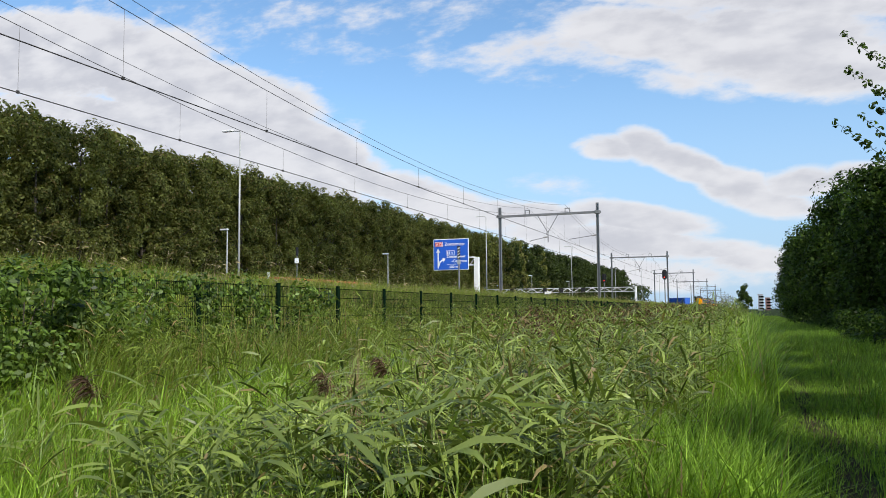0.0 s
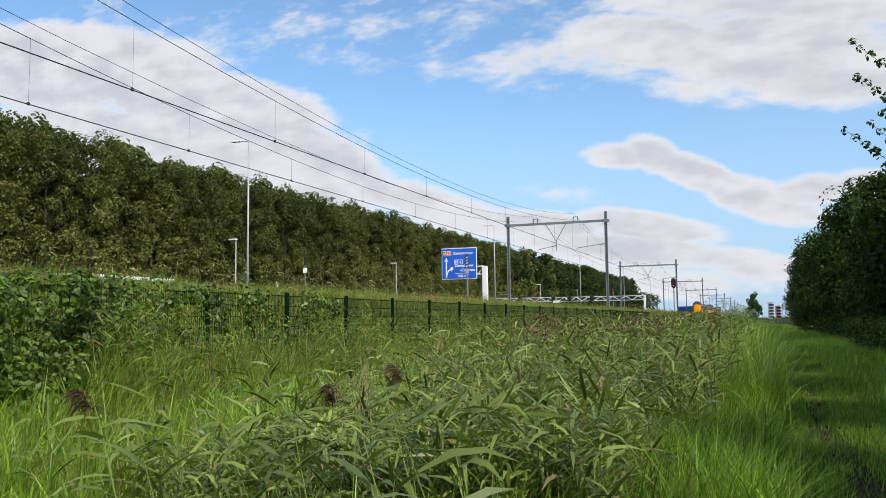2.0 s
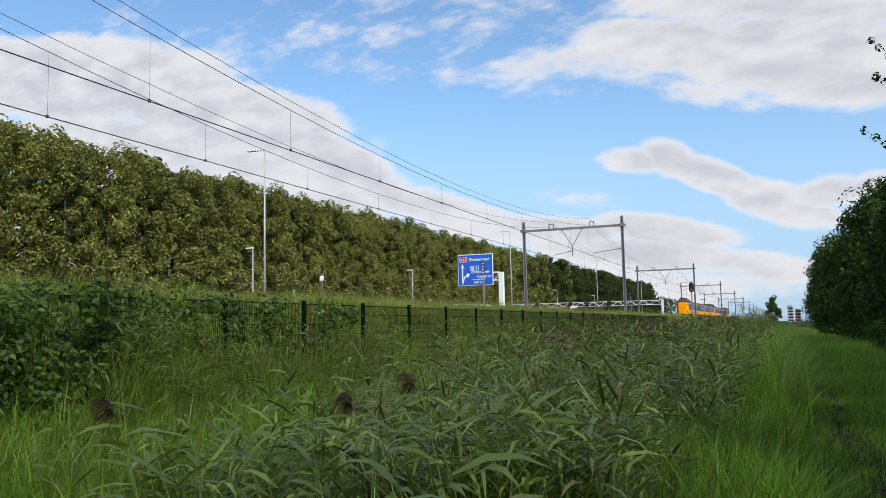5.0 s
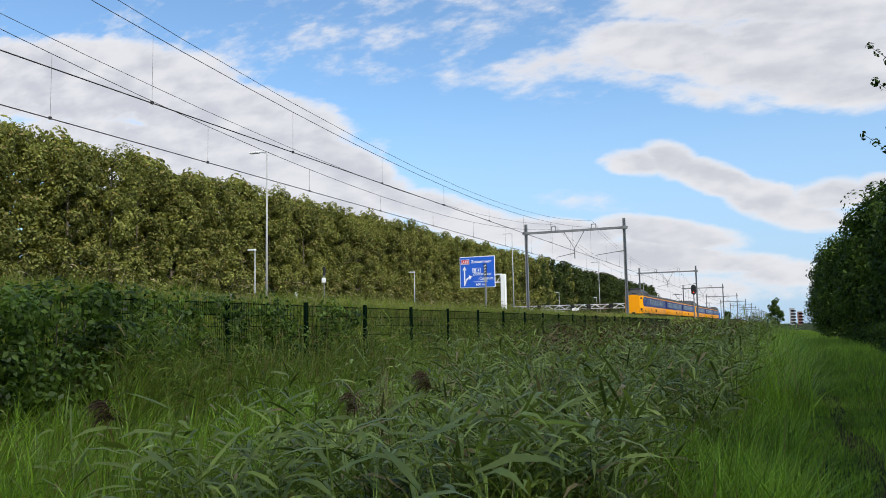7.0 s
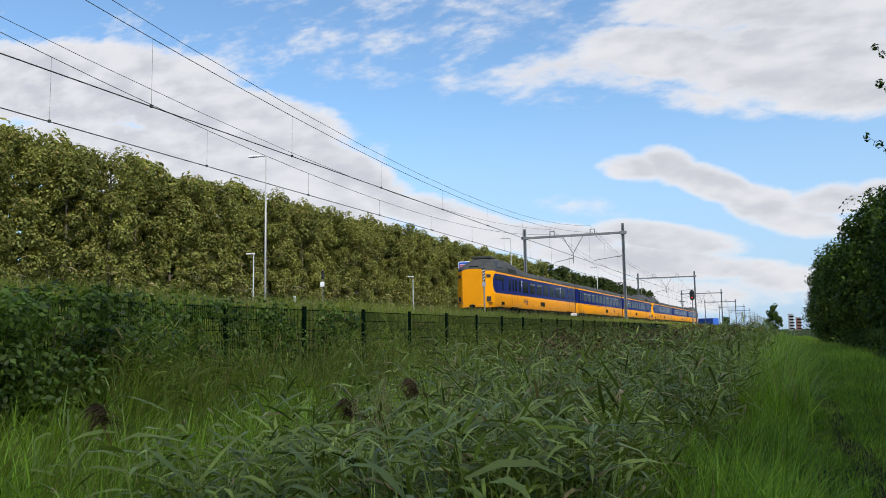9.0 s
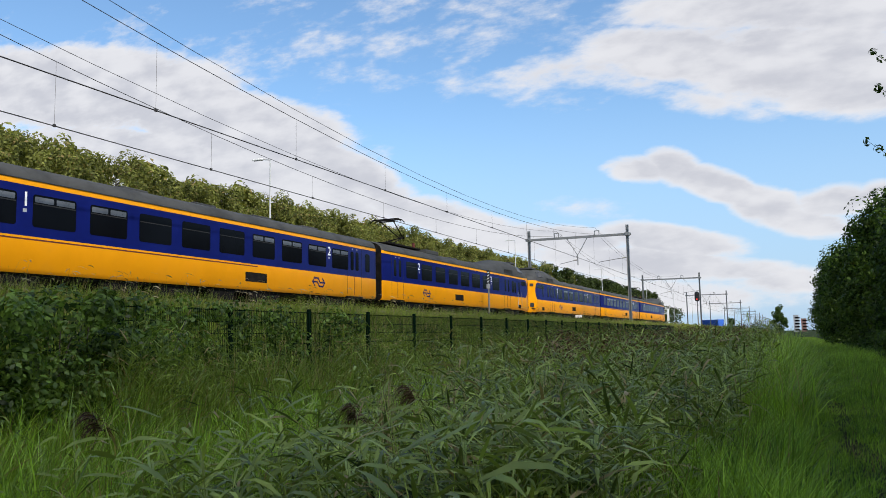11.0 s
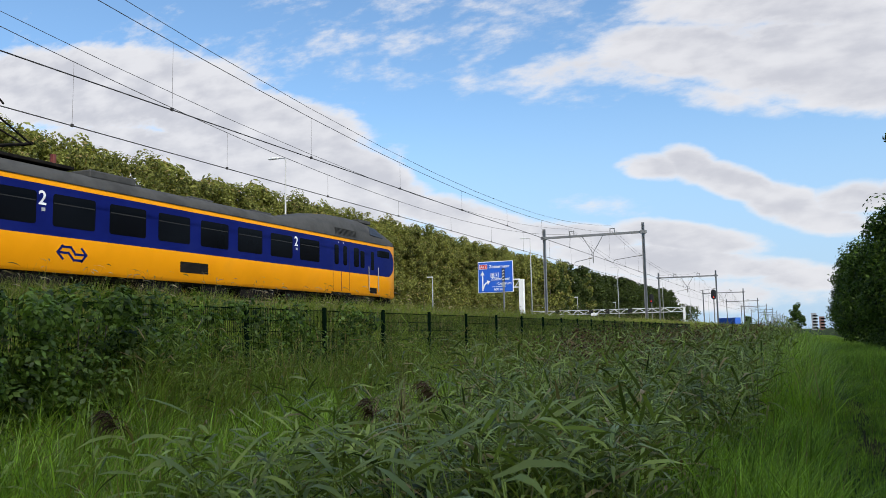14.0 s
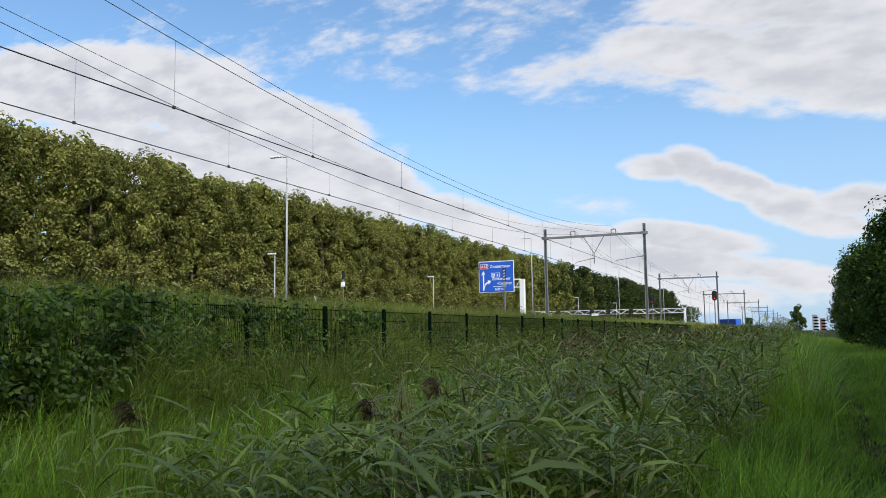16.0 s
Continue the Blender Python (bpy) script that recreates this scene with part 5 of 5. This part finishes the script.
def build_overhang():
    """A slender tree beside the viewer's path whose twigs hang into the view."""
    global OVERHANG
    OVERHANG = t = tagged(empty("overhanging_tree", pose(4.52, 12, 0)), "young tree with thin leafy twigs over the path", "tree")
    part("trunk", rodded((0, 0, -0.3), (-0.2, 0, 6.5), 0.07, 0.03, 9), M["bark"], t)
    # twigs: height on the trunk, tip across, tip height, depth
    for z0, x1, z1, y1 in ((3.6, -3.24, 5.30, 0.0), (3.4, -2.62, 5.05, 0.3), (3.2, -3.22, 4.76, -0.2), (3.0, -2.9, 4.35, 0.2), (2.4, -3.36, 4.12, 0.1), (2.3, -3.1, 4.1, -0.3), (2.2, -2.6, 3.75, 0.3), (3.9, -2.5, 5.6, 0.4)):
        a, b = Vector((-0.1, 0, z0)), Vector((x1, y1, z1))
        pts = [a.lerp(b, k / 9) + Vector((0, 0, -0.55 * math.sin(math.pi * (k / 9) ** 0.8) )) for k in range(10)]
        bm = bmesh.new()
        for k in range(9):
            rod(bm, pts[k], pts[k + 1], 0.014 - 0.0013 * k, 0.0127 - 0.0013 * k, 5)
        tw = part("twig", bm, M["bark"], t)
        c = np.array([tuple(pts[2 + k // 4].lerp(pts[3 + k // 4], (k % 4) / 3.2)) for k in range(28)])
        v, f = leaves_cloud(c, np.linspace(0.17, 0.05, 28), 420, 0.034)
        part("leaves", mesh_from("leaves", v, f, M["alder"]), None, tw)


build_overhang()


# ---- traffic ----
def build_lorry(paint, length, label):
    t = tagged(empty("lorry"), label, "lorry")
    part("trailer", boxed((-1.25, 0, 1.0), (1.25, length, 3.25), 0.08), M[paint], t)
    part("chassis", boxed((-1.1, 0.1, 0.55), (1.1, length + 2.6, 1.0), 0.04), M["underframe"], t)
    cab = part("cab", boxed((-1.2, length + 0.5, 0.8), (1.2, length + 2.7, 3.0), 0.2), M[paint], t)
    part("cab_window", boxed((-1.0, length + 2.55, 1.9), (1.0, length + 2.72, 2.7), 0.05), M["window"], cab)
    for y in (1.2, 2.5, length + 1.6):
        for x in (-1.05, 1.05):
            part("wheel", rodded((x - 0.14, y, 0.5), (x + 0.14, y, 0.5), 0.5, seg=16), M["rubber"], t)
    return t


LORRIES = [(build_lorry("white_paint", 9.0, "white box lorry driving along the motorway"), -5.0, 21.8), (build_lorry("lorry_red", 19.0, "long orange-red box lorry driving along the motorway"), 62.5, 17.0)]


# ---- distance ----
def build_distance():
    # placed and turned to fit the camera's view, where it should look wide
    t = tagged(empty("goods_wagon", pose(-27.0, 345, 1.9, 0, 0, 38)), "blue covered lorry trailer in the distance", "lorry")
    part("cover", boxed((-1.3, -6, 1.0), (1.3, 6, 4.4), 0.1), M["blue_tarp"], t)
    part("chassis", boxed((-1.2, -6, 0.5), (1.2, 6, 1.0), 0.05), M["underframe"], t)
    for y in (-4.5, -3.2, 4.2):
        for x in (-1.05, 1.05):
            part("wheel", rodded((x - 0.15, y, 0.5), (x + 0.15, y, 0.5), 0.5, seg=16), M["rubber"], t)
    tree = tagged(build_tree(14, 4.6, 60, 3600, 0.45, M["alder"], low=0.05, taper=0.8), "lone dark tree on the horizon", "tree")
    tree.matrix_basis = pose(-4.0, 620, 0) @ Matrix.Diagonal((1.4, 1.4, 1.3, 1))
    bush = tagged(build_tree(7, 3.0, 24, 1500, 0.4, M["alder"], low=0.02, taper=0.3), "dark bush beside the distant track", "bush")
    bush.matrix_basis = pose(-20 + 1.5 - 8, 470, 1.5)
    for x, h, w, mat, lab in ((10.0, 16, 4.5, "far_wall", "pale distant apartment building"), (17, 12.5, 4.5, "far_red", "red-clad distant apartment building")):
        b = tagged(empty("apartment_building", pose(x, 900, 0)), lab, "building", "distant buildings")
        part("wall", boxed((-w / 2, -6, 0), (w / 2, 6, h)), M[mat], b)
        part("roof", boxed((-w / 2 - 0.3, -6.3, h), (w / 2 + 0.3, 6.3, h + 0.6)), M["far_wall"], b)
        for k in range(int(h // 3)):
            for j in range(3):
                part("window", boxed((-w / 2 + 1 + j * w / 3, -6.1, 1 + 3 * k), (-w / 2 + 2.6 + j * w / 3, -5.9, 2.6 + 3 * k)), M["window"], b)


build_distance()


# ---- unseen clouds that shade the meadow and the wood ----
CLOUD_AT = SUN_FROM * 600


def build_shade_cloud(x0, x1, y0, y1, gap, stuff, label):
    """A flat cumulus of many puffs, out of view and added to cast shade; x0 is its ragged edge."""
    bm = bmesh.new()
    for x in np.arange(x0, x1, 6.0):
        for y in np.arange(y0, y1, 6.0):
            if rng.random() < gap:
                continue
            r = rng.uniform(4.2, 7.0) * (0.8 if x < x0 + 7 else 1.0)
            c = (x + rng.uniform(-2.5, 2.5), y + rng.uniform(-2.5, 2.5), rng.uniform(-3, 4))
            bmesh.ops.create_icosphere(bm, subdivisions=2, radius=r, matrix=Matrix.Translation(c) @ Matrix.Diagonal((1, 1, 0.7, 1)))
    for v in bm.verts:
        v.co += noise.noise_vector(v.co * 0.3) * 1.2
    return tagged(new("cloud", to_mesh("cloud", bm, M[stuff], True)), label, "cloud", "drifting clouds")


# both are added out of view, laid out by the shade they should cast
MEADOW_SHADE_CLOUD = build_shade_cloud(0, 64, -60, 62, 0.0, "cloud", "unseen grey-white cloud mesh added before the sun to shade the meadow")
WOOD_SHADE_CLOUD = build_shade_cloud(-60, 0, 10, 250, 0.12, "thin_cloud", "unseen broken cloud mesh, drifting off, added to shade the wood")


# ---- what moves ----
def motions():
    # drift set by when the shade should reach the meadow and leave the wood
    walk(MEADOW_SHADE_CLOUD, [(t, Matrix.Translation(CLOUD_AT + Vector((x, 0, 0)))) for t, x in ((0, 14), (1.5, 8), (3.5, -4), (5, -9), (6.5, -13), (16, -17))])
    walk(WOOD_SHADE_CLOUD, [(t, Matrix.Translation(CLOUD_AT + Vector((x, 0, 0)))) for t, x in ((0, -62), (3.5, -76), (7, -95), (16, -130))])
    for ob, off, back in TRAIN:
        rows = [(t, pose(FAR_TRACK, y + off, 0, 0, 0, 180 if back else 0)) for t, y in FRONT]
        walk(ob, rows)
    for ob, y0, speed in LORRIES:
        walk(ob, [(t, pose(-40, y0 + speed * t, 1.52)) for t in (0, 4, 8, 12, 16)])
    walk(OVERHANG, [(0.8 * k, pose(4.52, 12, 0, 0.25 * math.sin(1.9 * k), 0.5 * math.sin(1.3 * k) + 0.3 * math.sin(2.9 * k), 0)) for k in range(21)])
    for ob, (x, y, z, turn), ph, sp in REEDS:
        rows = []
        for k in range(28):
            t = 16.0 * k / 27
            g = 4.5 * math.sin(sp * 2.1 * t + ph) + 2.5 * math.sin(sp * 3.7 * t + 2 * ph) + 3.0 * math.sin(0.7 * t + 0.3 * x)
            rows.append((t, pose(x, y, z, 0.35 * g, 0.8 * g + 4, turn)))
        walk(ob, rows)


motions()
